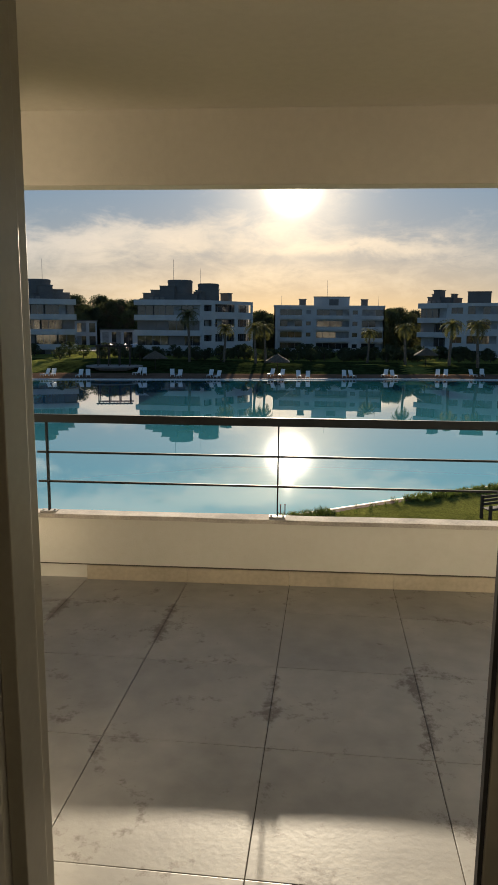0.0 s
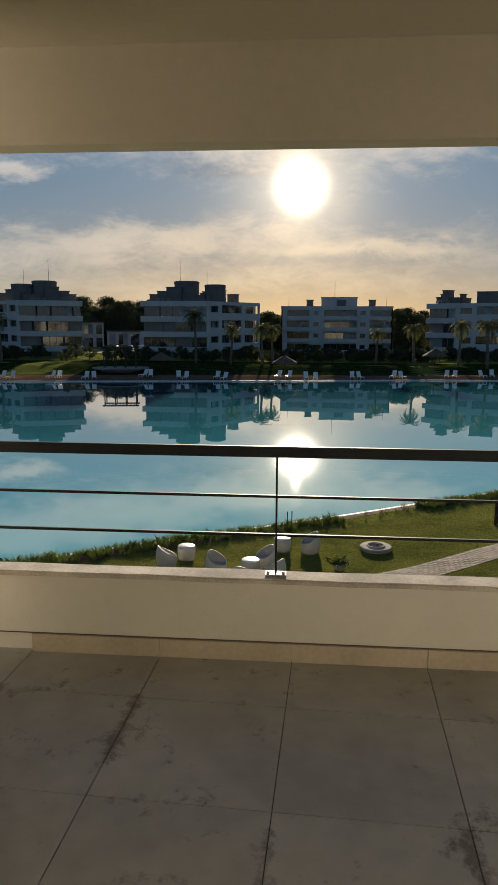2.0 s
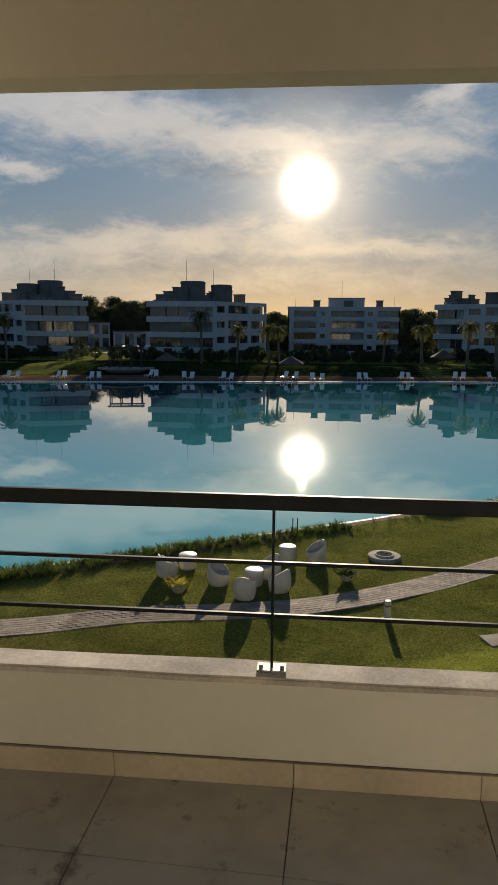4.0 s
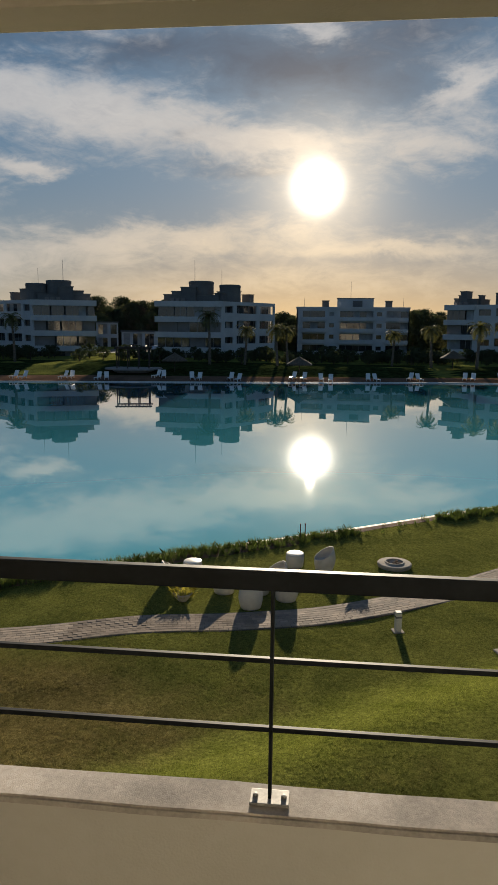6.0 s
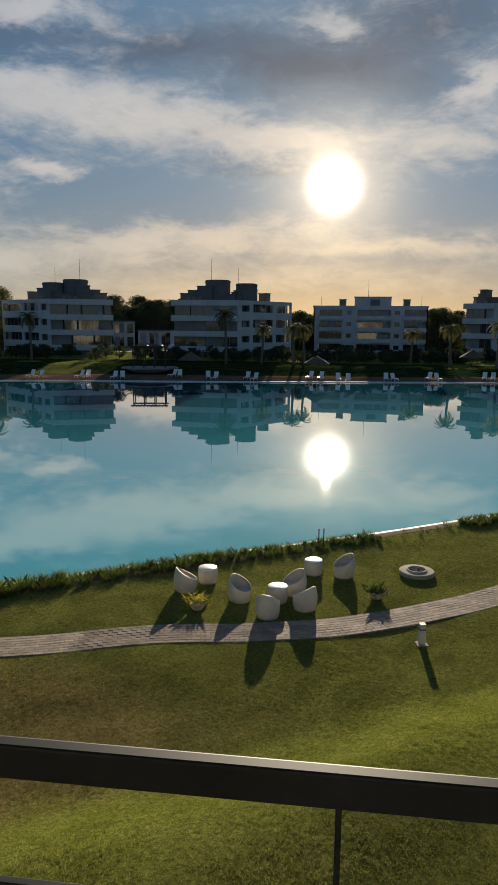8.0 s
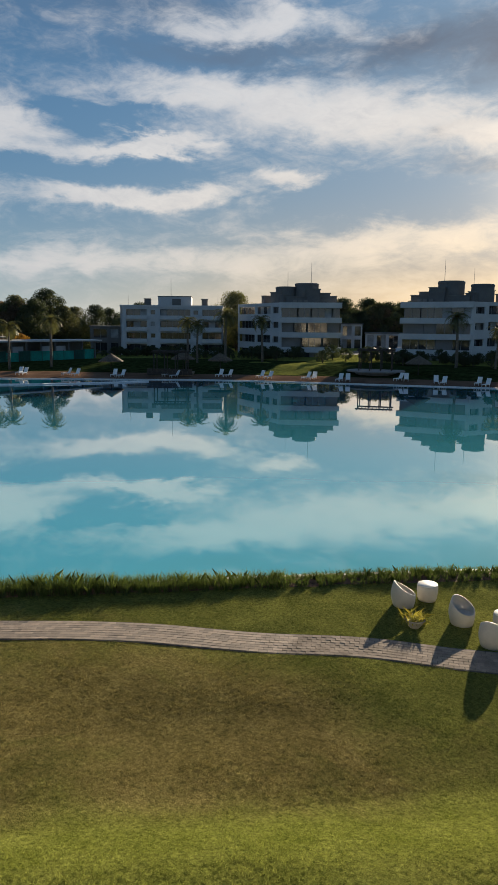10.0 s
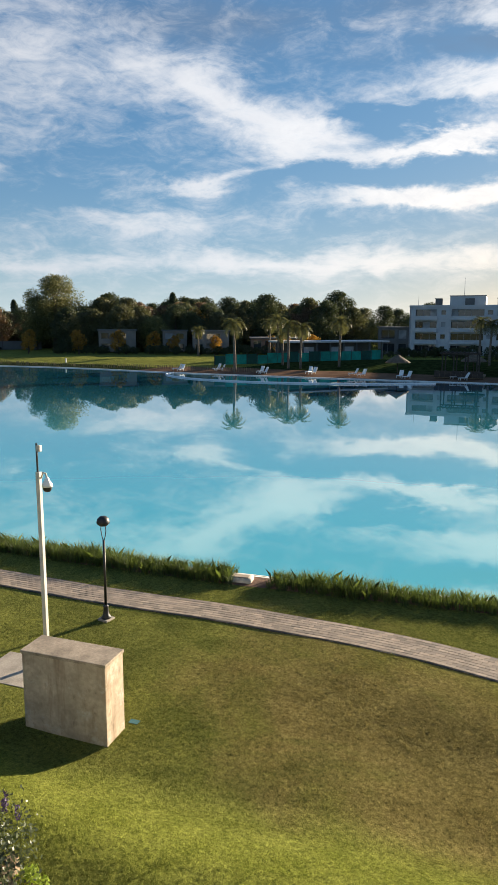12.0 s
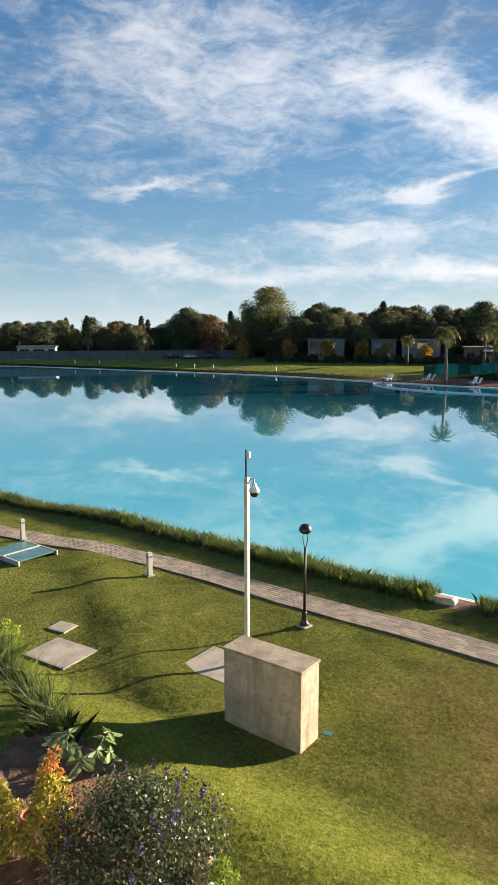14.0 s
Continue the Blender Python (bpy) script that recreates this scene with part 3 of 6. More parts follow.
def build_water():
    bm = bmesh.new()
    vs = [bm.verts.new((p.x, p.y, WZ)) for p in SHORE]
    f = bm.faces.new(vs)
    bm.normal_update()
    if f.normal.z < 0:
        f.normal_flip()
    bmesh.ops.triangulate(bm, faces=[f])
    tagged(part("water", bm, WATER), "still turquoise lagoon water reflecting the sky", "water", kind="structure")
    # pale liner edge all round
    bm = bmesh.new()
    n = len(SHORE)
    rows = []
    for i, p in enumerate(SHORE):
        d = (SHORE[(i + 1) % n] - SHORE[i - 1]).normalized()
        o = Vector((d.y, -d.x))
        if o.dot(Vector((p.x - CX, p.y - CY))) < 0:
            o = -o
        rows.append([bm.verts.new((p.x + o.x * a, p.y + o.y * a, z)) for a, z in ((-0.10, WZ - 0.3), (-0.10, GZ - 0.02), (0.14, GZ + 0.015), (0.14, WZ - 0.3))])
    for i in range(n):
        a, b = rows[i], rows[(i + 1) % n]
        for k in range(3):
            bm.faces.new((a[k], a[k + 1], b[k + 1], b[k]))
    bmesh.ops.recalc_face_normals(bm, faces=bm.faces)
    tagged(part("lagoon_edge", bm, EDGE), "pale liner edge round the lagoon", "edge", kind="structure")


build_ground()
build_water()

# ---------------------------------------------------------------- balcony and room
X0, X1 = -1.64, 5.2          # the ends of the balcony
WY0, WY1 = -1.62, -1.40      # the wall between the room and the balcony


SKEW = 2.5                   # the balcony front stands a little askew to the rooms
FRONT = Matrix.Translation((-0.078, 0.98, 0)) @ Matrix.Rotation(radians(SKEW), 4, "Z") @ Matrix.Translation((0.078, -0.98, 0))


def build_balcony():
    # floor slab with its tiles
    slab = part("floor_balcony", box(X0 - 0.17, X1, WY0, 1.12, -0.32, -0.006), GROUT)
    tagged(slab, "balcony floor of large grey stained tiles", "floor", kind="structure")
    full = mesh_of("tile", box(-0.2985, 0.2985, -0.2985, 0.2985, -0.012, 0.0, 0.0015), TILE)
    front = mesh_of("tile", box(-0.2985, 0.2985, -0.2985, 0.21, -0.012, 0.0, 0.0015), TILE)
    back = mesh_of("tile", box(-0.2985, 0.2985, 0.08, 0.2985, -0.012, 0.0, 0.0015), TILE)
    for i in range(-3, 8):
        for j in range(-3, 2):
            t = new("tile", front if j == 1 else back if j == -3 else full)
            t.parent = slab
            t.matrix_basis = pose(0.6 * i + 0.3, 0.6 * j + 0.3, 0)
    # parapet with coping and skirting
    par = part("wall_parapet", box(X0, X1, 0.974, 1.04, 0.096, 0.385), PLASTER)
    tagged(par, "low cream plastered balcony parapet", "wall", kind="structure")
    part("parapet_core", box(X0, X1, 1.0, 1.04, -0.006, 0.092), PLASTER, par)
    part("joint", box(X0, X1, 0.982, 1.0, 0.086, 0.096), GROUT, par)
    cop = box(X0, X1, 0.930, 1.05, 0.380, 0.405)
    es = [e for e in cop.edges if abs(e.verts[0].co.x - e.verts[1].co.x) > 1]
    bmesh.ops.subdivide_edges(cop, edges=es, cuts=160)
    for v in cop.verts:
        v.co.z += 0.004 * noise.noise((v.co.x * 3, v.co.y * 9, 1.3))
        v.co.y += 0.003 * noise.noise((v.co.x * 5, v.co.z * 9, 4.3))
    bmesh.ops.bevel(cop, geom=[e for e in cop.edges if abs(e.verts[0].co.x - e.verts[1].co.x) > 1e-3 and e.calc_face_angle(0) > 1], offset=0.006, segments=2, affect="EDGES")
    part("coping", cop, COPING, par, "rough unpainted top of the parapet")
    for i in range(-2, 8):
        part("skirting_tile", box(0.6 * i + 0.001, 0.6 * i + 0.599, 0.972, 1.0, 0.0, 0.086, 0.001), SKIRT, par)
    par.matrix_basis = FRONT
    # slab above with its edge beam
    slab = box(X0 - 0.7, X1, WY0, 1.27, 2.70, 2.95)
    for v in slab.verts:
        if v.co.y > 1:
            v.co.y += math.tan(radians(SKEW)) * (v.co.x + 0.078)
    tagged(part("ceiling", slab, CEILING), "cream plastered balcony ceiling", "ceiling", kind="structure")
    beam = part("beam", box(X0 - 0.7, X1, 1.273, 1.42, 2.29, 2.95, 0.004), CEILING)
    beam.matrix_basis = FRONT
    tagged(beam, "cream plastered edge beam over the balcony", "beam", kind="structure")


def build_railing():
    rail = thing("balcony_railing", (-0.078, 0.995, 0.405), SKEW, "dark grey steel balcony railing with two thin bars", "railing")
    part("handrail", box(-1.46, 5.2, -0.020, 0.004, 0.530, 0.578, 0.004), RAIL, rail)
    for z in (0.181, 0.355):
        part("bar", box(-1.40, 5.2, -0.006, 0.006, z - 0.006, z + 0.006, 0.001), RAIL, rail)
    for k in range(-1, 4):
        x = k * 1.34
        part("post", box(x - 0.004, x + 0.004, -0.018, 0.012, 0.010, 0.532, 0.001), RAIL, rail)
        pl = part("base_plate", box(x - 0.047, x + 0.047, -0.036, 0.018, 0.002, 0.010, 0.0015), STEEL, rail, "bare galvanised base plate")
        for dx in (-0.034, 0.034):
            b = revolve([(0, 0.017), (0.006, 0.016), (0.007, 0.010), (0.007, 0.008)], 8)
            bmesh.ops.translate(b, vec=(x + dx, -0.009, 0), verts=b.verts)
            part("bolt", b, STEEL, pl)


def build_stone_pier():
    """The stone-clad pier at the end of the balcony: split stones proud of a core."""
    pier = part("wall_pier", box(-1.60, -1.30, WY1, 0.47, 0.0, 2.70), GROUT)
    pier.location.x = -0.05
    tagged(pier, "pier clad in rough split stone", "wall", kind="structure")
    rng = random.Random(5)
    part("plinth", box(-1.30, -1.272, WY1 + 0.02, 0.485, 0.0, 0.17, 0.002), SKIRT, pier)
    z = 0.175
    while z < 2.66:
        h = rng.choice((0.09, 0.12, 0.15, 0.19))
        h = min(h, 2.70 - z)
        y = WY1 + 0.01
        while y < 0.46:
            w = min(rng.uniform(0.14, 0.42), 0.49 - y)
            d = rng.uniform(0.022, 0.055)
            b = box(-1.31, -1.30 + d, y + 0.004, y + w - 0.004, z + 0.004, z + h - 0.004)
            bmesh.ops.subdivide_edges(b, edges=b.edges[:], cuts=2, use_grid_fill=True)
            for v in b.verts:
                if v.co.x > -1.30:
                    v.co.x += rng.uniform(-0.012, 0.012)
                v.co.y += rng.uniform(-0.005, 0.005)
                v.co.z += rng.uniform(-0.005, 0.005)
            part("stone", b, STONE, pier)
            y += w
        # the end of the pier, towards the lagoon
        x = -1.60
        while x < -1.31:
            w = min(rng.uniform(0.1, 0.3), -1.27 - x)
            part("stone", box(x + 0.003, x + w - 0.003, 0.46, 0.47 + rng.uniform(0.02, 0.045), z + 0.004, z + h - 0.004, 0.004), STONE, pier)
            x += w
        z += h


def build_room():
    for nm, x0, x1 in (("wall_door_west", X0, -0.465), ("wall_door_east", 1.95, X1)):
        tagged(part(nm, box(x0, x1, WY0, WY1, 0, 2.70, 0.003), PLASTER), "cream plastered wall beside the balcony door", "wall", kind="structure")
    tagged(part("wall_lintel", box(-0.465, 1.95, WY0, WY1, 2.45, 2.70), PLASTER), "cream plastered lintel over the balcony door", "wall", kind="structure")
    tagged(part("floor_room", box(-5.2, 5.2, -7.0, WY0, -0.32, -0.004), TILE), "grey tiled living room floor", "floor", kind="structure")
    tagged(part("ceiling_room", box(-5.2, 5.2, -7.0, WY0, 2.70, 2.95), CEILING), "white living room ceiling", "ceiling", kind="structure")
    tagged(part("wall_back", box(-5.2, 5.2, -7.2, -7.0, -0.3, 2.95), PLASTER), "plain cream back wall of the room", "wall", kind="structure")
    for nm, x0 in (("wall_west", -5.4), ("wall_east", 5.2)):
        y1 = WY1 if x0 < 0 else 1.045
        tagged(part(nm, box(x0, x0 + 0.2, -7.2, y1, -0.3, 2.95), PLASTER), "plain cream side wall", "wall", kind="structure")
    tagged(part("wall_front_west", box(-5.2, X0, WY0, WY1, -0.3, 2.95), PLASTER), "plain cream outer wall", "wall", kind="structure")
    tagged(part("wall_facade", box(-5.4, 5.4, -7.2, WY1, -6.4, -0.32), PLASTER), "cream rendered facade below the balcony", "wall", kind="structure")
    tagged(part("roof", box(-5.4, 5.4, -7.2, WY1, 2.95, 3.4), CEILING), "flat roof slab over the room", "roof", kind="structure")
    # sliding door: fixed frame, one leaf pushed aside
    d = thing("door_sliding", (0, 0, 0), 0, "open aluminium sliding glass door to the balcony", "door", kind="structure")
    part("frame", box(-0.461, -0.425, -1.60, -1.50, 0.0, 2.45, 0.003), ALU, d)
    part("frame", box(-0.461, -0.445, -1.50, -1.42, 0.0, 2.45, 0.002), ALU, d)
    part("frame_top", box(-0.425, 1.95, -1.60, -1.42, 2.40, 2.45, 0.003), ALU, d)
    part("track", box(-0.425, 1.95, -1.60, -1.42, 0.0, 0.018, 0.003), ALU, d)
    leaf = part("leaf_stile", box(0.560, 0.630, -1.455, -1.415, 0.02, 2.40, 0.003), ALU, d)
    part("gasket", box(0.550, 0.560, -1.445, -1.42, 0.02, 2.40), RUBBER, leaf)
    part("leaf_rail", box(0.630, 1.95, -1.455, -1.415, 0.02, 0.11, 0.003), ALU, leaf)
    part("leaf_rail", box(0.630, 1.95, -1.455, -1.415, 2.32, 2.40, 0.003), ALU, leaf)
    part("handle", box(0.563, 0.590, -1.415, -1.39, 1.18, 1.34, 0.004), EDGE, leaf, "white pull handle")
    pane = part("pane", box(0.630, 1.95, -1.438, -1.430, 0.11, 2.32), DOOR_GLASS, leaf)
    pane.visible_shadow = False


build_balcony()
build_railing()
build_stone_pier()
build_room()

# ---------------------------------------------------------------- leaves
def leaf_material(name, a, b, glow=0.45, rough=0.6, rand=0.12, scale=0.8):
    """Thin leaves: they let light through."""
    mt = bpy.data.materials.new(name)
    mt.use_nodes = True
    nt = mt.node_tree
    N, L = nt.nodes.new, nt.links.new
    nt.nodes.remove(nt.nodes["Principled BSDF"])
    out = nt.nodes["Material Output"]
    geo = N("ShaderNodeNewGeometry")
    n = N("ShaderNodeTexNoise")
    n.inputs["Scale"].default_value = scale
    L(geo.outputs["Position"], n.inputs["Vector"])
    ad = N("ShaderNodeMath")
    ad.operation = "MULTIPLY_ADD"
    L(geo.outputs["Random Per Island"], ad.inputs[0])
    ad.inputs[1].default_value = 0.55
    L(n.outputs[0], ad.inputs[2])
    r = N("ShaderNodeValToRGB")
    r.color_ramp.elements[0].position, r.color_ramp.elements[1].position = 0.40, 1.1
    r.color_ramp.elements[0].color, r.color_ramp.elements[1].color = (*a, 1), (*b, 1)
    L(ad.outputs[0], r.inputs[0])
    hsv = N("ShaderNodeHueSaturation")
    mr = N("ShaderNodeMapRange")
    mr.inputs["To Min"].default_value, mr.inputs["To Max"].default_value = 1 - rand, 1 + rand
    L(N("ShaderNodeObjectInfo").outputs["Random"], mr.inputs["Value"])
    L(mr.outputs[0], hsv.inputs["Value"])
    L(r.outputs[0], hsv.inputs["Color"])
    d, t, g = N("ShaderNodeBsdfDiffuse"), N("ShaderNodeBsdfTranslucent"), N("ShaderNodeBsdfGlossy")
    L(hsv.outputs[0], d.inputs[0]), L(hsv.outputs[0], t.inputs[0])
    g.inputs["Roughness"].default_value = rough
    mx, m2 = N("ShaderNodeMixShader"), N("ShaderNodeMixShader")
    mx.inputs[0].default_value, m2.inputs[0].default_value = glow, 0.04
    L(d.outputs[0], mx.inputs[1]), L(t.outputs[0], mx.inputs[2])
    L(mx.outputs[0], m2.inputs[1]), L(g.outputs[0], m2.inputs[2])
    L(m2.outputs[0], out.inputs[0])
    return mt


BARK = material("bark", (0.10, 0.075, 0.055), 0.95, var=0.3, scale=3, fine=20, bump=0.02, bscale=12)
PALM_BARK = material("palm_bark", (0.16, 0.13, 0.10), 0.95, var=0.25, scale=4, fine=20, bump=0.02, bscale=8)
LEAF_DARK = leaf_material("leaves_dark", (0.030, 0.043, 0.016), (0.074, 0.088, 0.030), 0.3)
LEAF_OLIVE = leaf_material("leaves_olive", (0.054, 0.062, 0.022), (0.142, 0.135, 0.047), 0.35)
LEAF_GREEN = leaf_material("leaves_green", (0.068, 0.081, 0.027), (0.216, 0.203, 0.061), 0.35)
LEAF_RUST = leaf_material("leaves_rust", (0.081, 0.051, 0.027), (0.189, 0.115, 0.054), 0.35)
LEAF_GOLD = leaf_material("leaves_gold", (0.20, 0.10, 0.012), (0.48, 0.26, 0.03), 0.4)
LEAF_PALM = leaf_material("leaves_palm", (0.05, 0.062, 0.02), (0.16, 0.15, 0.045), 0.35, 0.45)
BLADE = blade_material()
TUFT = leaf_material("border_leaves", (0.028, 0.050, 0.012), (0.125, 0.165, 0.030), 0.5, 0.5, 0.0, 0.7)
BUSH = leaf_material("bush_leaves", (0.030, 0.042, 0.022), (0.105, 0.125, 0.055), 0.3, 0.4, 0.0, 3)
FLOWER = leaf_material("purple_flowers", (0.035, 0.020, 0.06), (0.10, 0.06, 0.15), 0.35, 0.6, 0.0, 3)
CITRUS = leaf_material("yellow_leaves", (0.22, 0.22, 0.03), (0.55, 0.46, 0.07), 0.45, 0.5, 0.0, 3)
ORANGE = leaf_material("orange_leaves", (0.34, 0.13, 0.025), (0.62, 0.26, 0.05), 0.45, 0.5, 0.0, 3)
LIME = leaf_material("lime_leaves", (0.16, 0.24, 0.02), (0.34, 0.42, 0.05), 0.45, 0.5, 0.0, 3)
BIGLEAF = leaf_material("broad_leaves", (0.07, 0.10, 0.035), (0.24, 0.30, 0.12), 0.4, 0.35, 0.0, 2)


def leaf_mesh(name, centres, rng, per, size, spread, mat, droop=0.0):
    """Many small leaves round each centre (x, y, z, radius), thicker to the outside."""
    V, Fc = [], []
    for cx, cy, cz, cr in centres:
        k = int(per)
        d = rng.normal(size=(k, 3))
        d /= np.linalg.norm(d, axis=1)[:, None]
        rad = cr * (0.45 + 0.55 * rng.random(k) ** 0.6) * spread
        p = np.array((cx, cy, cz)) + d * rad[:, None] * (1, 1, 0.85)
        p[:, 2] -= droop * rng.random(k) * cr
        u = rng.normal(size=(k, 3))
        u /= np.linalg.norm(u, axis=1)[:, None]
        w = np.cross(u, d + 0.3 * rng.normal(size=(k, 3)))
        w /= np.linalg.norm(w, axis=1)[:, None] + 1e-9
        s = size * (0.6 + 0.8 * rng.random(k))[:, None]
        for q in range(k):
            i = len(V)
            a, b = u[q] * s[q], w[q] * s[q] * 0.55
            V += [tuple(p[q] - a), tuple(p[q] + b), tuple(p[q] + a), tuple(p[q] - b)]
            Fc.append((i, i + 1, i + 2, i + 3))
    me = bpy.data.meshes.new(name)
    me.from_pydata(V, [], Fc)
    me.materials.append(mat)
    return me


def tree(name, seed, height, width, mat, label, category="tree", base=0.25, clumps=26, per=90, size=0.35, shape="round"):
    rng = np.random.default_rng(seed)
    root = thing(name, (0, 0, -60), 0, label, category)
    bm = bmesh.new()
    lean = rng.normal(size=2) * 0.02 * height
    tr = height * 0.022 + 0.05
    tube([(0, 0, -0.3), (lean[0] * 0.3, lean[1] * 0.3, height * 0.3), (lean[0], lean[1], height * 0.62), (lean[0], lean[1], height * 0.85)],
         [tr * 1.3, tr, tr * 0.55, tr * 0.15], 7, bm)
    centres = []
    for i in range(clumps):
        h = base + (1 - base) * ((i + rng.random()) / clumps)
        if shape == "round":
            r = math.sin(math.pi * min(1, ((h - base) / (1 - base)) * 0.86 + 0.12)) ** 0.7
        elif shape == "cone":
            r = (1 - (h - base) / (1 - base)) * 0.95 + 0.06
        else:
            r = 0.55 + 0.45 * math.sin(math.pi * (h - base) / (1 - base))
        a = i * 2.4 + rng.random() * 0.9
        rr = width / 2 * r * (0.35 + 0.65 * rng.random())
        x, y, z = math.cos(a) * rr + lean[0] * h, math.sin(a) * rr + lean[1] * h, h * height
        cr = width * (0.13 + 0.09 * rng.random()) * (0.6 + 0.4 * r)
        centres.append((x, y, min(z, height - cr * 0.5), cr))
        if i % 3 == 0:
            tube([(lean[0] * h, lean[1] * h, max(0.2, h - 0.22) * height), (x * 0.6, y * 0.6, (h - 0.08) * height), (x, y, z)], [tr * 0.4, tr * 0.25, tr * 0.06], 5, bm)
    part("trunk", bm, BARK, root, smooth=True)
    crown = new("crown", leaf_mesh("crown", centres, rng, per, size, 1.15, mat))
    crown.parent = root
    return root


def palm(name, seed, height, label, spread=2.3, fronds=24):
    rng = np.random.default_rng(seed)
    root = thing(name, (0, 0, -60), 0, label, "palm tree")
    bm = bmesh.new()
    pts, rad = [], []
    for i in range(9):
        t = i / 8
        pts.append((0.12 * math.sin(t * 3 + seed), 0.1 * t, t * height - 0.3 * (t == 0)))
        rad.append(0.20 - 0.07 * t + 0.02 * (i % 2))
    tube(pts, rad, 9, bm)
    part("trunk", bm, PALM_BARK, root, smooth=True)
    V, Fc = [], []
    top = Vector(pts[-1])
    for f in range(fronds):
        az = f * 2.399 + rng.random() * 0.3
        up = 1.15 - 1.75 * (f / fronds) + 0.2 * rng.random()
        ln = spread * (0.85 + 0.3 * rng.random())
        out = Vector((math.cos(az), math.sin(az), 0))
        side = Vector((-math.sin(az), math.cos(az), 0))
        p, el = top.copy(), up
        for s in range(9):
            d = out * math.cos(el) + Vector((0, 0, math.sin(el)))
            q = p + d * (ln / 9)
            nrm = side.cross(d)
            w = 0.62 * math.sin(math.pi * (0.12 + 0.85 * (s + 0.5) / 9)) * spread / 2.3
            for sg in (-1, 1):
                for k in range(3):
                    m = p.lerp(q, (k + 0.5) / 3)
                    tip = m + side * sg * w + d * w * 0.55 - Vector((0, 0, 0.30 * w)) + nrm * rng.normal() * 0.04
                    i = len(V)
                    V += [tuple(m - d * 0.035), tuple(m + d * 0.035), tuple(tip)]
                    Fc.append((i, i + 1, i + 2))
            p, el = q, el - 0.23
    me = bpy.data.meshes.new("crown")
    me.from_pydata(V, [], Fc)
    me.materials.append(LEAF_PALM)
    c = new("crown", me)
    c.parent = root
    return root


def put(ob, x, y, z=None, rz=0.0, s=1.0):
    """A copy of a thing at a place on the ground, turned and scaled."""
    z = ground_z(x, y) if z is None else z
    c = copy_thing(ob, pose(x, y, z, 0, 0, rz))
    c.scale = (s, s, s)
    return c

# ---------------------------------------------------------------- far bank: buildings
FRAME = material("window_frame", (0.25, 0.25, 0.26), 0.5, var=0.1)
ROOFING = material("roof_grey", (0.17, 0.165, 0.16), 0.9, var=0.15, scale=0.5)
PANEL = material("taupe_render", (0.22, 0.20, 0.19), 0.85, var=0.1, scale=0.6)
BLIND = material("pale_curtain", (0.33, 0.34, 0.35), 0.9, var=0.2, scale=0.8)


def seg_box(p0, p1, u0, u1, d0, d1, z0, z1, bm=None):
    """A box along the line p0-p1 from u0 to u1 metres; d0, d1: depths behind the line (away from the lagoon)."""
    p0, p1 = Vector((*p0, 0)), Vector((*p1, 0))
    ax = (p1 - p0).normalized()
    m = Matrix.Translation(p0) @ Matrix.Rotation(math.atan2(ax.y, ax.x), 4, "Z")
    b = box(u0, u1, d0, d1, z0, z1)
    bmesh.ops.transform(b, matrix=m, verts=b.verts)
    return merge(bm, b) if bm else b


def window(parent, p0, p1, u0, u1, z0, z1, depth, rng, n=0, curtain=0.3):
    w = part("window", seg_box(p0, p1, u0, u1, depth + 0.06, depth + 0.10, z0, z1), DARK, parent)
    n = n or max(1, round((u1 - u0) / 1.5))
    bm = bmesh.new()
    for k in range(n + 1):
        u = u0 + (u1 - u0) * k / n
        seg_box(p0, p1, max(u0, u - 0.04), min(u1, u + 0.04), depth - 0.03, depth + 0.05, z0, z1, bm)
    seg_box(p0, p1, u0, u1, depth - 0.03, depth + 0.05, z1 - 0.08, z1, bm)
    part("frame", bm, FRAME, w)
    for k in range(n):
        a, b = u0 + (u1 - u0) * k / n + 0.04, u0 + (u1 - u0) * (k + 1) / n - 0.04
        mat = BLIND if rng.random() < curtain else GLASS
        part("pane", seg_box(p0, p1, a, b, depth, depth + 0.03, z0, z1 - 0.08), mat, w)


def ribbon(parent, p0, p1, top, storeys, h, rng, band=1.09, wall_mat=None):
    """A face of white balcony bands with glazing set back between them."""
    ln = (Vector(p1) - Vector(p0)).length
    for k in range(storeys):
        z1 = top - h * k
        bm = seg_box(p0, p1, -0.35, ln + 0.35, -0.5, 0.1, z1 - band, z1)
        seg_box(p0, p1, -0.2, ln + 0.2, 0.1, 1.6, z1 - band, z1 - band + 0.25, bm)
        part("balcony", bm, WHITE_WALL, parent)
        u = 0.1
        zt, zb = z1 - band, z1 - h
        while u < ln - 0.9:
            w = min(ln - 0.1 - u, rng.choice((2.4, 3.2, 3.2, 4.0)))
            if rng.random() < 0.22:
                part("panel", seg_box(p0, p1, u, u + w, 0.3, 0.5, zb, zt), PANEL, parent)
            else:
                window(parent, p0, p1, u, u + w, zb, zt, rng.choice((0.12, 0.12, 0.7)), rng, curtain=0.16)
            u += w + rng.choice((0.06, 0.06, 0.35))
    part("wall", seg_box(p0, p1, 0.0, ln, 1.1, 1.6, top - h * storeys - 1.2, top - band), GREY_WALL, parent)


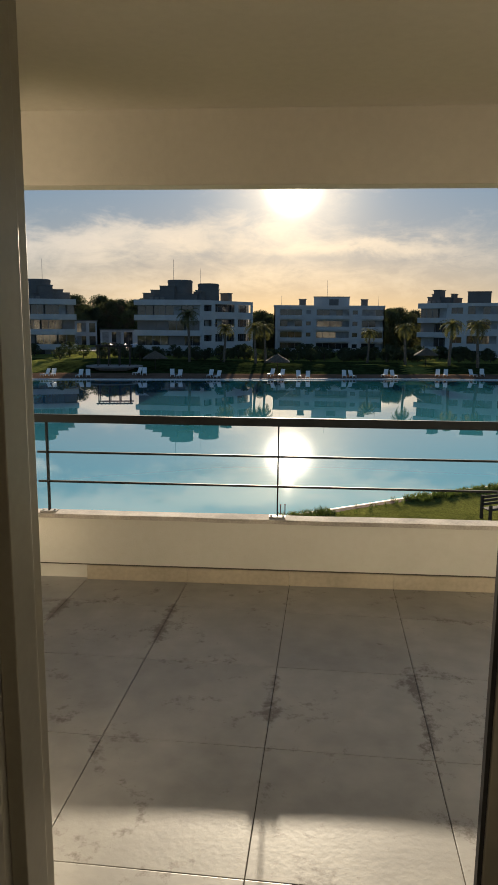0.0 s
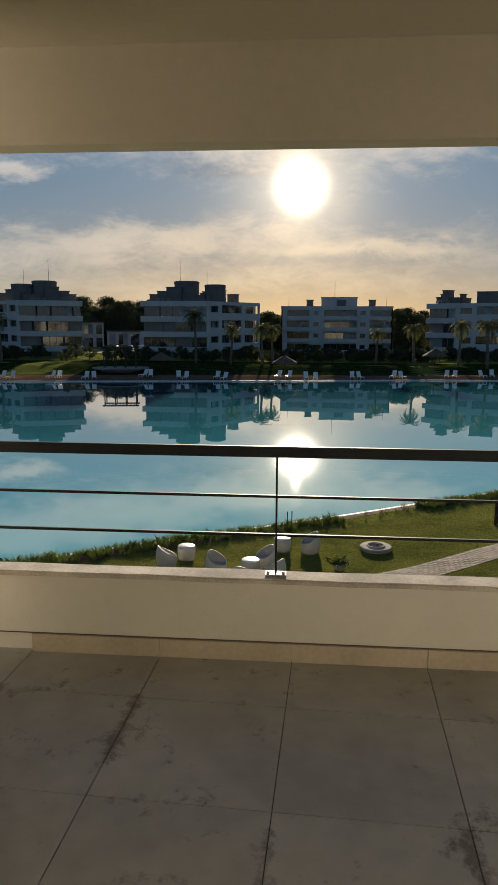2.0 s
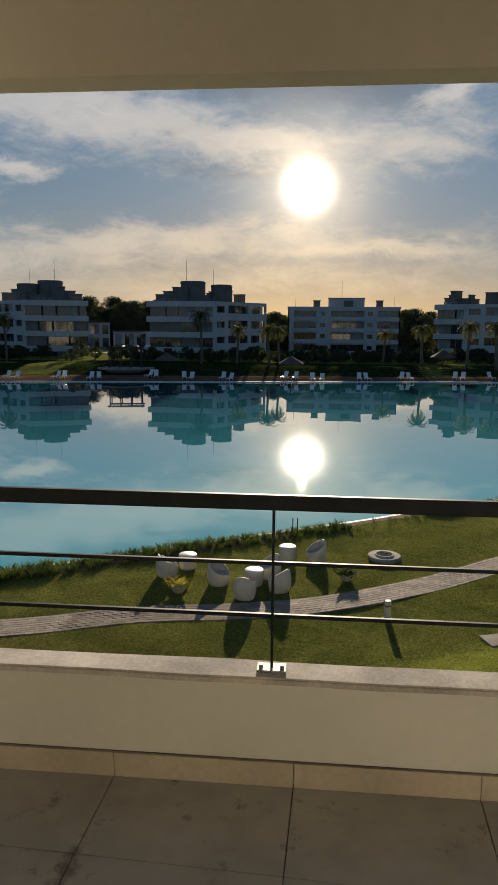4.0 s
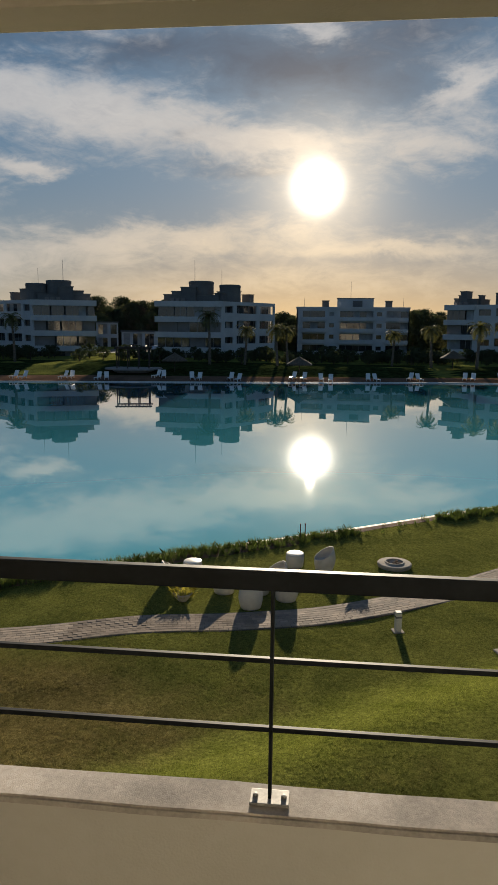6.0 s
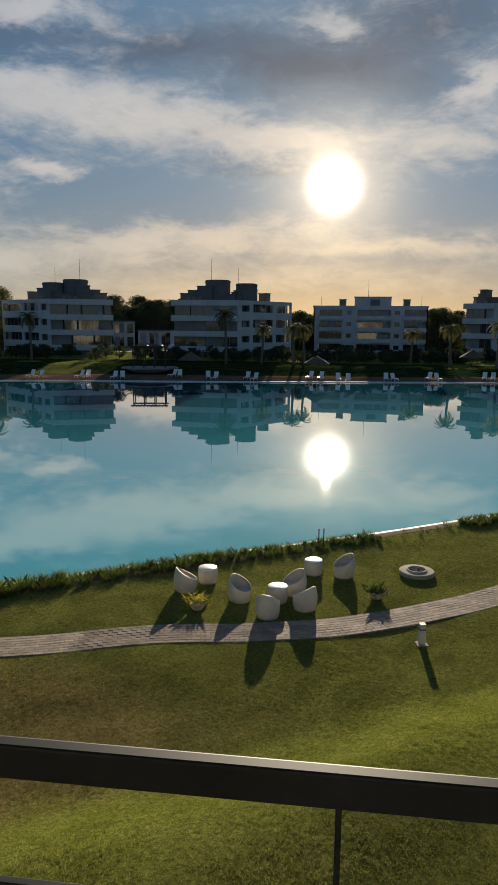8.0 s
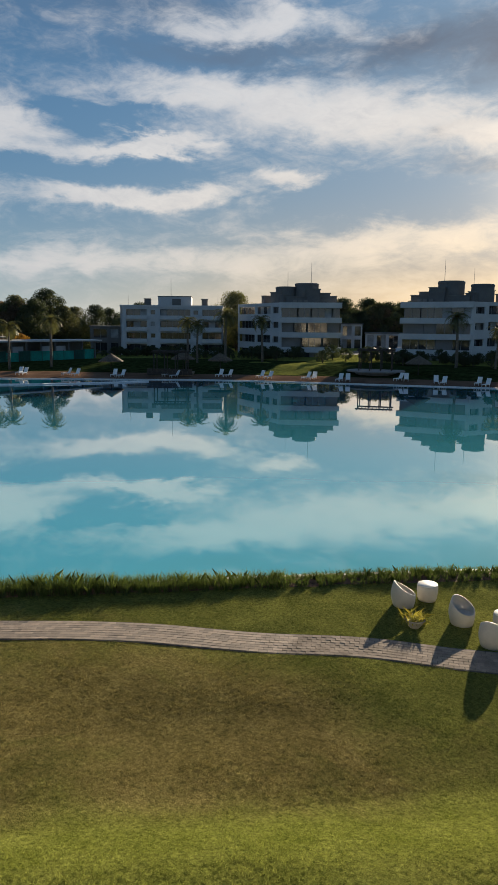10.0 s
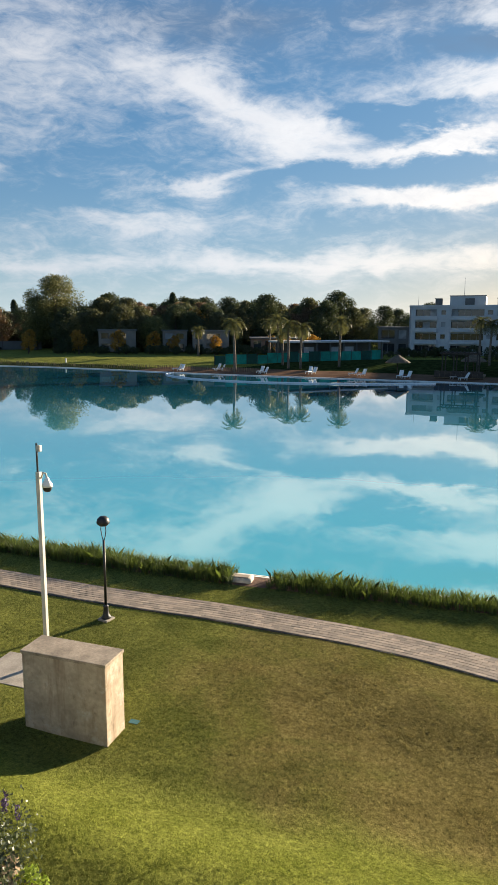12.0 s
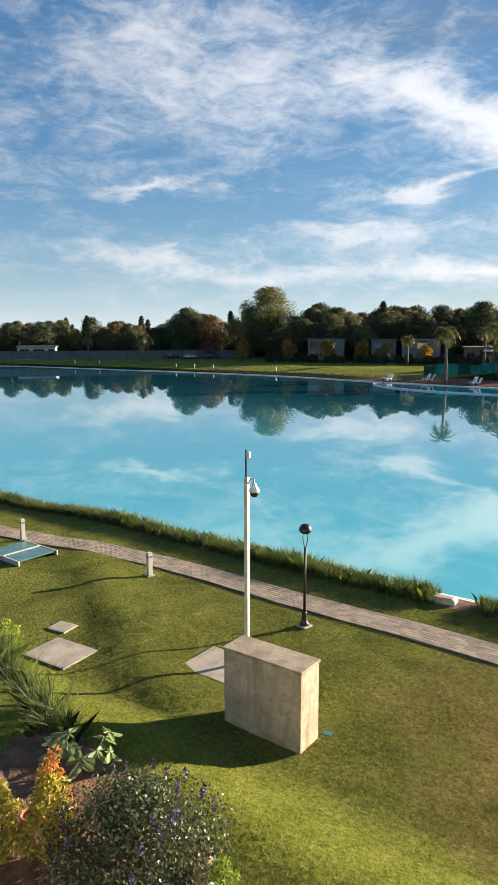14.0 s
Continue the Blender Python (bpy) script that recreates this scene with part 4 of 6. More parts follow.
def punched(parent, p0, p1, top, base, rows, openings, rng, h, recess=0.25, mat=None):
    """A wall with real openings, in one piece. openings: (u0, u1, sill height, head height) for each storey."""
    ln = (Vector(p1) - Vector(p0)).length
    holes = []
    for k in range(rows):
        zf = top - h * (k + 1)
        for u0, u1, s, e in openings:
            holes.append((u0, u1, zf + s, zf + e))
            window(parent, p0, p1, u0, u1, zf + s, zf + e, recess if u1 - u0 < 2 else 0.9, rng, curtain=0.14)
    us = sorted({0.0, ln, *(v for q in holes for v in q[:2])})
    zs = sorted({min(base, top - h * rows), top, *(v for q in holes for v in q[2:])})
    o = Vector((*p0, 0))
    ax = (Vector((*p1, 0)) - o).normalized()
    nr = Vector((-ax.y, ax.x, 0))
    bm, made = bmesh.new(), {}

    def v(i, j, d):
        if (i, j, d) not in made:
            made[i, j, d] = bm.verts.new(o + ax * us[i] + nr * (0.3 * d) + Vector((0, 0, zs[j])))
        return made[i, j, d]

    def solid(i, j):
        if not (0 <= i < len(us) - 1 and 0 <= j < len(zs) - 1):
            return False
        cu, cz = (us[i] + us[i + 1]) / 2, (zs[j] + zs[j + 1]) / 2
        return not any(q[0] < cu < q[1] and q[2] < cz < q[3] for q in holes)

    for i in range(len(us) - 1):
        for j in range(len(zs) - 1):
            if not solid(i, j):
                continue
            bm.faces.new((v(i, j, 0), v(i + 1, j, 0), v(i + 1, j + 1, 0), v(i, j + 1, 0)))
            bm.faces.new((v(i, j, 1), v(i, j + 1, 1), v(i + 1, j + 1, 1), v(i + 1, j, 1)))
            for (di, dj), (a, b) in (((-1, 0), ((i, j), (i, j + 1))), ((1, 0), ((i + 1, j), (i + 1, j + 1))), ((0, -1), ((i, j), (i + 1, j))), ((0, 1), ((i, j + 1), (i + 1, j + 1)))):
                if not solid(i + di, j + dj):
                    bm.faces.new((v(*a, 0), v(*b, 0), v(*b, 1), v(*a, 1)))
    bmesh.ops.recalc_face_normals(bm, faces=bm.faces)
    part("wall", bm, mat or WHITE_WALL, parent)


def body(parent, pts, z0, z1, mat):
    """The closed mass of a building behind its faces."""
    bm = bmesh.new()
    a = [bm.verts.new((x, y, z0)) for x, y in pts]
    b = [bm.verts.new((x, y, z1)) for x, y in pts]
    n = len(pts)
    for i in range(n):
        bm.faces.new((a[i], a[(i + 1) % n], b[(i + 1) % n], b[i]))
    bm.faces.new(a[::-1]), bm.faces.new(b)
    bmesh.ops.recalc_face_normals(bm, faces=bm.faces)
    return part("core", bm, mat, parent)


def roof_box(parent, p0, p1, u0, u1, d0, d1, z0, z1, mat, nm="roof_house", cap=True):
    bm = seg_box(p0, p1, u0, u1, d0, d1, z0, z1)
    o = part(nm, bm, mat, parent)
    if cap:
        part("cap", seg_box(p0, p1, u0 - 0.12, u1 + 0.12, d0 - 0.12, d1 + 0.12, z1, z1 + 0.15), ROOFING, o)
    return o


def antenna(parent, p0, p1, u, d, z0, z1):
    q = Vector((*p0, 0)) + (Vector((*p1, 0)) - Vector((*p0, 0))).normalized() * u
    n = Vector((-(p1[1] - p0[1]), p1[0] - p0[0], 0)).normalized()
    q += n * d
    part("antenna", tube([(q.x, q.y, z0), (q.x, q.y, z1)], [0.05, 0.025], 5), FRAME, parent)


def inset(p0, p1, d, u=0.0):
    ax = (Vector(p1) - Vector(p0)).normalized()
    n = Vector((-ax.y, ax.x))
    return tuple(Vector(p0) + n * d + ax * u)


def corner_building(name, left, mid, right, side, label, seed, mirror=False, tanks=True):
    """A four-storey block: one face of balcony bands, one face of punched windows."""
    rng = random.Random(seed)
    b = thing(name, (0, 0, 0), 0, label, "building", "apartment buildings across the lagoon")
    top, h, base = 6.35, 3.02, -6.0
    if mirror:
        ribbon(b, mid, right, top, 4, h, rng)
        rb, pw = (mid, right), (left, mid)
    else:
        ribbon(b, left, mid, top, 4, h, rng)
        rb, pw = (left, mid), (mid, right)
    ln = (Vector(pw[1]) - Vector(pw[0])).length
    # beside the corner a pier with one window a storey, then wide recessed balconies
    ops = [(1.0, 3.3, 0.85, 2.1), (4.3, min(ln - 0.5, 10.2), 0.75, 2.35)]
    if ln > 13.5:
        ops.append((11.2, ln - 0.5, 0.75, 2.35))
    if pw[0] == left:
        ops = [(ln - q, ln - p, lo, hi) for p, q, lo, hi in reversed(ops)]
    punched(b, pw[0], pw[1], top, base, 4, ops, rng, h)
    fr = [left, mid, right]
    cen = sum((Vector(p) for p in fr), Vector((0, 0))) / 3 + Vector(side)
    front = [tuple(Vector(p) + (cen - Vector(p)).normalized() * 1.4) for p in fr]
    back = [tuple(Vector(right) + Vector(side)), tuple(Vector(left) + Vector(side))]
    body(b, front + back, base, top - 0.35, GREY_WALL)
    # round tanks, stair towers and terraces on the roof
    L0 = (Vector(rb[1]) - Vector(rb[0])).length
    roof_box(b, *rb, L0 * 0.08, L0 * 0.92, 2.2, 8.0, top - 0.4, top + 1.15, GREY_WALL, "penthouse")
    flip = (lambda a, c: (a, c)) if mirror else (lambda a, c: (1 - c, 1 - a))
    for (u0, u1), d0, d1, hz, m2, nm in ((flip(0.43, 0.66), 1.7, 4.2, 2.7, GREY_WALL, "stair_tower"), (flip(0.66, 0.83), 3.0, 6.0, 1.95, PANEL, "roof_house"),
                                         (flip(0.83, 0.94), 2.4, 4.5, 1.3, ROOFING, "roof_house"), (flip(0.02, 0.12), 3.2, 5.0, 1.9, ROOFING, "chimney")):
        roof_box(b, *rb, L0 * u0, L0 * u1, d0, d1, top - 0.4, top + hz, m2, nm)
    if tanks:
        for u, r, hz in ((0.43 if mirror else 0.60, 2.6, 4.1), (0.06 if mirror else 1.05, 2.2, 3.4)):
            q = inset(*rb, 5.2, L0 * u)
            tk = revolve([(0, hz), (r - 0.15, hz), (r, hz - 0.12), (r, hz - 0.5), (r - 0.06, hz - 0.52), (r - 0.06, -0.4), (0, -0.4)], 28)
            bmesh.ops.translate(tk, vec=(q[0], q[1], top), verts=tk.verts)
            part("water_tank", tk, GREY_WALL, b)
    else:
        roof_box(b, *pw, 4.0, 8.6, 2.0, 6.0, top - 0.4, top + 2.3, GREY_WALL, "stair_tower")
        roof_box(b, *pw, 11.5, 12.9, 2.0, 3.6, top - 0.4, top + 1.9, PANEL, "chimney")
    for k in range(3):
        roof_box(b, *rb, L0 * 0.2 + k * 1.1, L0 * 0.2 + k * 1.1 + 0.8, 0.6, 1.0, top, top + 0.55, PANEL, "air_conditioner", False)
    far_end = (lambda u0, u1: (ln - u1, ln - u0)) if mirror else (lambda u0, u1: (u0, u1))
    if tanks:
        for u0, u1, hz in ((4.6, 7.0, 2.2), (1.6, 3.0, 1.6), (9.6, 10.9, 1.6)):
            roof_box(b, *pw, *far_end(u0, min(u1, ln - 0.4)), 1.5, 3.6, top - 0.4, top + hz, GREY_WALL, "chimney")
        antenna(b, *rb, L0 * 0.5, 5, top + 4, top + 8.3)
        antenna(b, *pw, far_end(4.0, 4.0)[0], 4, top - 0.4, top + 6.5)
    return b


def slab_building(name, p0, p1, depth, roof, base, h, label, seed, side_windows=True):
    """A four-storey block with one long face of balcony openings and small windows between."""
    rng = random.Random(seed)
    b = thing(name, (0, 0, 0), 0, label, "building", "apartment buildings across the lagoon")
    ln = (Vector(p1) - Vector(p0)).length
    f = ln / 23.4
    ops = [(1.3 * f, 6.0 * f, 0.75, 2.15), (6.9 * f, 7.9 * f, 1.0, 1.95), (9.1 * f, 16.0 * f, 0.75, 2.15),
           (16.7 * f, 17.8 * f, 1.0, 1.95), (18.7 * f, 23.1 * f, 0.75, 2.15)]
    punched(b, p0, p1, roof - 0.35, base, 4, ops, rng, h)
    # balcony fronts stand proud of the wall
    for k in range(4):
        for u0, u1, s, e in (ops[0], ops[2], ops[4]):
            z = roof - 0.35 - h * (k + 1)
            part("balcony", seg_box(p0, p1, u0 - 0.1, u1 + 0.1, -0.7, -0.55, z - 0.15, z + 0.7), WHITE_WALL, b)
            part("balcony_slab", seg_box(p0, p1, u0 - 0.1, u1 + 0.1, -0.55, -0.004, z - 0.15, z), WHITE_WALL, b)
    part("parapet", seg_box(p0, p1, -0.1, ln + 0.1, -0.12, 0.4, roof - 0.35, roof + 0.1), WHITE_WALL, b)
    q0, q1 = inset(p0, p1, depth), inset(p0, p1, depth, ln)
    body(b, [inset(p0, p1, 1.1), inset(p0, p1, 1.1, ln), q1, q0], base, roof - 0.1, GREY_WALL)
    for a, c, rev in ((p1, q1, False), (q0, p0, True)):
        l2 = (Vector(c) - Vector(a)).length
        o2 = [(l2 * 0.12, l2 * 0.30, 0.8, 2.0), (l2 * 0.42, l2 * 0.62, 0.8, 2.0), (l2 * 0.74, l2 * 0.9, 0.8, 2.0)]
        punched(b, a, c, roof - 0.1, base, 4, o2, rng, h)
    roof_box(b, p0, p1, ln * 0.36, ln * 0.685, 2.2, 8.0, roof - 0.1, roof + 2.1, WHITE_WALL, "stair_tower")
    roof_box(b, p0, p1, ln * 0.50, ln * 0.585, 1.9, 2.196, roof + 0.1, roof + 1.6, GREY_WALL, "louvre", False)
    for u in (0.225, 0.79):
        roof_box(b, p0, p1, ln * u, ln * (u + 0.06), 2.0, 3.6, roof - 0.1, roof + 1.5, GREY_WALL, "chimney")
    antenna(b, p0, p1, ln * 0.48, 4.5, roof + 2, roof + 6.2)
    antenna(b, p0, p1, ln * 0.06, 3.0, roof - 0.1, roof + 2.3)
    antenna(b, p0, p1, ln * 0.95, 3.0, roof - 0.1, roof + 2.3)
    return b


WHITE_LABEL = "white four-storey apartment building with %s"
corner_building("apartment_building", (-79.0, 142.0), (-62.9, 131.3), (-51.7, 136.0), (-5.6, 14), WHITE_LABEL % "ribbon balconies", 3, True)
corner_building("apartment_building", (-38.6, 135.6), (-25.4, 135.4), (-16.3, 148.6), (-2.5, 15), WHITE_LABEL % "wide curved balconies", 5)
slab_building("apartment_building", (-12.9, 164.2), (13.1, 164.2), 12, 6.1, -5.6, 2.62, WHITE_LABEL % "recessed balconies", 7)
slab_building("apartment_building", (-101.5, 127.4), (-81.2, 138.8), 12, 5.9, -5.6, 2.62, WHITE_LABEL % "recessed balconies, palms outside", 8)
corner_building("apartment_building", (19.6, 151.0), (24.5, 147.5), (52.0, 141.0), (4, 15), WHITE_LABEL % "rounded end balconies", 11, tanks=False)


def house(name, p0, p1, depth, z0, z1, label, seed, mat=WHITE_WALL, storeys=2):
    rng = random.Random(seed)
    b = thing(name, (0, 0, 0), 0, label, "house")
    ln = (Vector(p1) - Vector(p0)).length
    h = (z1 - z0) / storeys
    ops = []
    u = 0.6
    while u + 1.8 < ln:
        w = rng.choice((1.8, 2.6, 3.2))
        ops.append((u, min(u + w, ln - 0.4), 0.6, h - 0.5))
        u += w + 0.9
    punched(b, p0, p1, z1, z0, storeys, ops, rng, h, 0.25, mat)
    q0, q1 = inset(p0, p1, depth), inset(p0, p1, depth, ln)
    body(b, [inset(p0, p1, 1.05), inset(p0, p1, 1.05, ln), q1, q0], z0, z1, mat)
    part("roof", seg_box(p0, p1, -0.3, ln + 0.3, -0.3, depth + 0.3, z1, z1 + 0.3), ROOFING, b)
    return b


HOUSE_GREY = material("weathered_render", (0.24, 0.215, 0.19), 0.9, var=0.12, scale=0.6)
BRICK = material("brick_wall", (0.26, 0.15, 0.10), 0.9, var=0.2, scale=0.8, fine=6)
house("house", (-153.0, 76.5), (-148.8, 84.2), 9, -4.9, 0.1, "flat-roofed modern house among autumn trees", 1, HOUSE_GREY)
house("house", (-146.0, 90.0), (-143.0, 95.0), 8, -4.9, 0.0, "flat-roofed modern house behind young trees", 2, HOUSE_GREY)
house("house", (-137.6, 93.0), (-132.6, 100.0), 9, -4.9, 0.0, "pale modern two-storey house with large windows", 3, HOUSE_GREY)
house("house", (-128.0, 103.0), (-121.0, 112.0), 9, -4.9, -1.6, "low brick house with a flat roof", 4, BRICK, 1)
house("house", (-111.0, 128.0), (-103.5, 133.0), 9, -5.2, 1.0, "grey two-storey house beside the apartment block", 6, GREY_WALL)
house("house", (-73.6, 194.4), (-67.7, 196.6), 9, -5.5, 2.2, "white stepped two-storey house behind the car park", 7)
house("house", (-66.8, 196.9), (-56.4, 200.1), 9, -5.5, -0.4, "low white flat-roofed house behind the car park", 8, WHITE_WALL, 1)

GREEN_NET = material("green_shade_net", (0.008, 0.26, 0.20), 0.8, var=0.25, scale=0.5, fine=4)
GREEN_DK = material("green_shade_net_dark", (0.008, 0.075, 0.055), 0.8, var=0.25, scale=0.5, fine=4)
ROOF_PALE = material("pale_sheet_roof", (0.55, 0.55, 0.54), 0.6, var=0.1, scale=0.5)
WOOD_DK = material("dark_timber", (0.055, 0.040, 0.030), 0.8, var=0.3, scale=3)
WOOD = material("weathered_timber", (0.22, 0.16, 0.10), 0.85, var=0.3, scale=3)
THATCH = material("thatch", (0.12, 0.09, 0.06), 0.95, var=0.35, scale=4, bump=0.03, bscale=14)
PLASTIC = material("white_plastic", (0.80, 0.80, 0.78), 0.45, var=0.05)


def fence_run(name, a, b, z, height, mat, label, step=2.4, wav=0.0, seed=0):
    rng = random.Random(seed)
    f = thing(name, (*a, z), 0, label, "fence")
    v = Vector((b[0] - a[0], b[1] - a[1]))
    n = max(1, int(v.length / step))
    for i in range(n):
        p, q = v * (i / n), v * ((i + 1) / n)
        d = rng.uniform(-wav, wav)
        part("panel", seg_box(p, q, 0, (q - p).length - 0.03, 0, 0.05, 0.05, height + d), mat if rng.random() < 0.7 else (GREEN_DK if mat is GREEN_NET else mat), f)
        part("post", box(p.x - 0.04, p.x + 0.04, p.y + 0.06, p.y + 0.14, -0.3, height + 0.15), WOOD_DK, f)
    return f


fence_run("site_fence", (-98.3, 71.0), (-96.2, 86.0), -5.35, 1.75, GREEN_NET, "torn green shade-net site fence on the bank", 1.9, 0.25, 1)
fence_run("site_fence", (-96.2, 86.0), (-92.0, 107.0), -5.3, 1.9, GREEN_NET, "green shade-net site fence before the low pavilion", 2.2, 0.15, 2)
pv = thing("pavilion", (0, 0, 0), 0, "low open pavilion with a pale flat sheet roof", "building")
a, c = (-97.5, 88.0), (-92.3, 110.0)
part("roof", seg_box(a, c, -0.6, 22.8, 0.4, 8.0, -1.75, -1.45), ROOF_PALE, pv)
part("back_wall", seg_box(a, c, 0, 22, 6.0, 6.2, -5.4, -1.75), GREY_WALL, pv)
for k in range(8):
    part("column", seg_box(a, c, 0.2 + 3.05 * k, 0.5 + 3.05 * k, 1.2, 1.5, -5.4, -1.75), GREY_WALL, pv)
    if k in (1, 3, 4):
        part("partition", seg_box(a, c, 0.6 + 3.05 * k, 3.1 + 3.05 * k, 2.0, 2.1, -5.4, -2.6), WHITE_WALL, pv)


CONC_FAR = material("pale_deck", (0.26, 0.24, 0.22), 0.9, var=0.15, scale=1.5)


def gazebo(name, x, y, rz, label, round_deck=False):
    g = thing(name, (x, y, ground_z(x, y)), rz, label, "pergola")
    if round_deck:
        part("deck", revolve([(0, 0.35), (4.3, 0.35), (4.4, 0.32), (4.4, 0.16), (3.2, 0.10), (3.0, -0.3), (0, -0.3)], 32), CONC_FAR, g)
    else:
        part("deck", box(-3.4, 3.4, -2.0, 2.0, -0.1, 0.35), WOOD, g)
    for k in range(0 if round_deck else 9):
        part("planter_board", box(-3.4 + 0.755 * k, -3.4 + 0.755 * k + 0.72, -2.12, -2.0, 0.0, 0.95), WOOD_DK, g)
    for i in range(4):
        for yy in (-1.7, 1.7):
            part("post", box(-2.4 + 1.6 * i - 0.08, -2.4 + 1.6 * i + 0.08, yy - 0.08, yy + 0.08, 0.35, 3.3), WOOD_DK, g)
    for yy in (-1.7, 1.7):
        part("beam", box(-2.8, 2.8, yy - 0.06, yy + 0.06, 3.3, 3.5), WOOD_DK, g)
    for k in range(10):
        part("rafter", box(-2.6 + 0.56 * k, -2.5 + 0.56 * k, -2.1, 2.1, 3.5, 3.6), WOOD_DK, g)
    return g


gazebo("pergola", -60.5, 88.0, 28, "dark timber pergola with a raised deck on the beach")
gazebo("pergola", -33.0, 102.6, 14, "slim timber pergola on a low round deck by the beach", True)


def thatch_hut(name, label):
    u = thing(name, (0, 0, -60), 0, label, "sunshade", "thatched sunshades on the beach")
    part("pole", tube([(0, 0, -0.3), (0, 0, 2.4)], 0.07, 7), WOOD_DK, u)
    bm = revolve([(0, 2.9), (0.3, 2.7), (1.1, 2.25), (1.9, 1.75), (1.95, 1.6), (1.0, 2.05), (0.0, 2.45)], 18)
    for v in bm.verts:
        v.co.z += 0.07 * noise.noise(v.co * 3)
    part("canopy", bm, THATCH, u)
    return u


hut = thatch_hut("thatched_sunshade", "round thatched sunshade on a timber pole")
for x, y in ((-62.0, 93.5), (-26.5, 102.6), (-56.0, 95.0), (-7.5, 103.0), (16.0, 112.5), (-70.5, 86.0)):
    put(hut, x, y, None, x * 7)


def lounger(name):
    u = thing(name, (0, 0, -60), 0, "white plastic sun lounger with raised back on the sand", "sun lounger", "white sun loungers on the beach")
    part("seat", box(-0.32, 0.32, -0.75, 0.45, 0.28, 0.36, 0.02), PLASTIC, u)
    bm = box(-0.32, 0.32, 0.0, 0.85, -0.04, 0.04, 0.02)
    bmesh.ops.transform(bm, matrix=pose(0, 0.45, 0.33, 62), verts=bm.verts)
    part("backrest", bm, PLASTIC, u)
    for sx in (-0.28, 0.28):
        for sy in (-0.65, 0.4):
            part("leg", box(sx - 0.03, sx + 0.03, sy - 0.04, sy + 0.04, 0.0, 0.28), PLASTIC, u)
    return u


lo = lounger("sun_lounger")
rng = random.Random(4)
for k in range(21):
    s = k / 20
    # pairs all along the beach, a few metres from the water
    px = -97 + 122 * s
    i = min(range(len(SHORE)), key=lambda q: (SHORE[q].x - px) ** 2 + (0 if SHORE[q].y > 50 else 1e6))
    p = SHORE[i]
    out = (Vector((p.x - CX, p.y - CY))).normalized()
    d = rng.uniform(2.6, 5.5)
    for w in (-0.65, 0.65):
        x, y = p.x + out.x * d + w + rng.uniform(-0.2, 0.2), p.y + out.y * d + rng.uniform(-0.3, 0.3)
        put(lo, x, y, None, rng.uniform(-25, 25))
del rng


def car(name, paint, label):
    c = thing(name, (0, 0, -60), 0, label, "car", "cars in the car park")
    prof = [(-2.1, 0.35), (-2.15, 0.75), (-1.75, 0.95), (-1.1, 1.45), (0.5, 1.48), (1.15, 0.98), (2.05, 0.82), (2.15, 0.45), (2.1, 0.3)]
    bm = bmesh.new()
    l, r = [bm.verts.new((x, -0.85, z)) for x, z in prof], [bm.verts.new((x, 0.85, z)) for x, z in prof]
    bm.faces.new(l), bm.faces.new(r[::-1])
    for i in range(len(prof)):
        j = (i + 1) % len(prof)
        bm.faces.new((l[i], r[i], r[j], l[j]))
    bmesh.ops.recalc_face_normals(bm, faces=bm.faces)
    bmesh.ops.bevel(bm, geom=bm.edges[:], offset=0.07, segments=2, affect="EDGES")
    b = part("body", bm, paint, c, smooth=True)
    for y in (-0.856, 0.836):
        part("side_window", box(-1.05, 0.6, y, y + 0.02, 1.0, 1.36), GLASS, b)
    for x in (-1.35, 1.35):
        for y in (-0.8, 0.8):
            w = revolve([(0.0, -0.1), (0.30, -0.1), (0.33, -0.06), (0.33, 0.06), (0.30, 0.1), (0, 0.1)], 14)
            bmesh.ops.transform(w, matrix=pose(x, y, 0.33, 90), verts=w.verts)
            wh = part("wheel", w, RUBBER, c)
            h = revolve([(0, -0.105), (0.19, -0.105), (0.19, 0.105), (0, 0.105)], 10)
            bmesh.ops.transform(h, matrix=pose(x, y, 0.33, 90), verts=h.verts)
            part("hub", h, STEEL, wh)
    return c


CAR_S = material("silver_paint", (0.45, 0.46, 0.47), 0.25, metal=0.6, var=0.03)
CAR_D = material("dark_paint", (0.03, 0.03, 0.035), 0.2, var=0.05)
silver, black = car("parked_car", CAR_S, "silver hatchback parked behind the hedge"), car("parked_car", CAR_D, "dark hatchback parked behind the hedge")
for i, (x, y, r) in enumerate(((-52.0, 158, 80), (-49.0, 160, 84), (-46.5, 163, 86), (-55.0, 172, 10), (-48.0, 174, 12), (-189.0, 52.0, 70), (-187.0, 57.0, 66), (-184.5, 62, 70))):
    put((silver, black)[i % 2], x, y, None, r)
for o in (silver, black, lo, hut):
    for q in (*o.children_recursive, o):
        bpy.data.objects.remove(q)
ASPHALT = material("asphalt", (0.10, 0.095, 0.09), 0.95, var=0.2, scale=0.6, fine=8)
bm = bmesh.new()
bm.faces.new([bm.verts.new(v) for v in ((-58, 150, -4.66), (-40, 150, -4.66), (-38, 196, -4.66), (-64, 196, -4.66))])
tagged(part("road", bm, ASPHALT), "grey asphalt car park between the apartment blocks", "road", kind="structure")

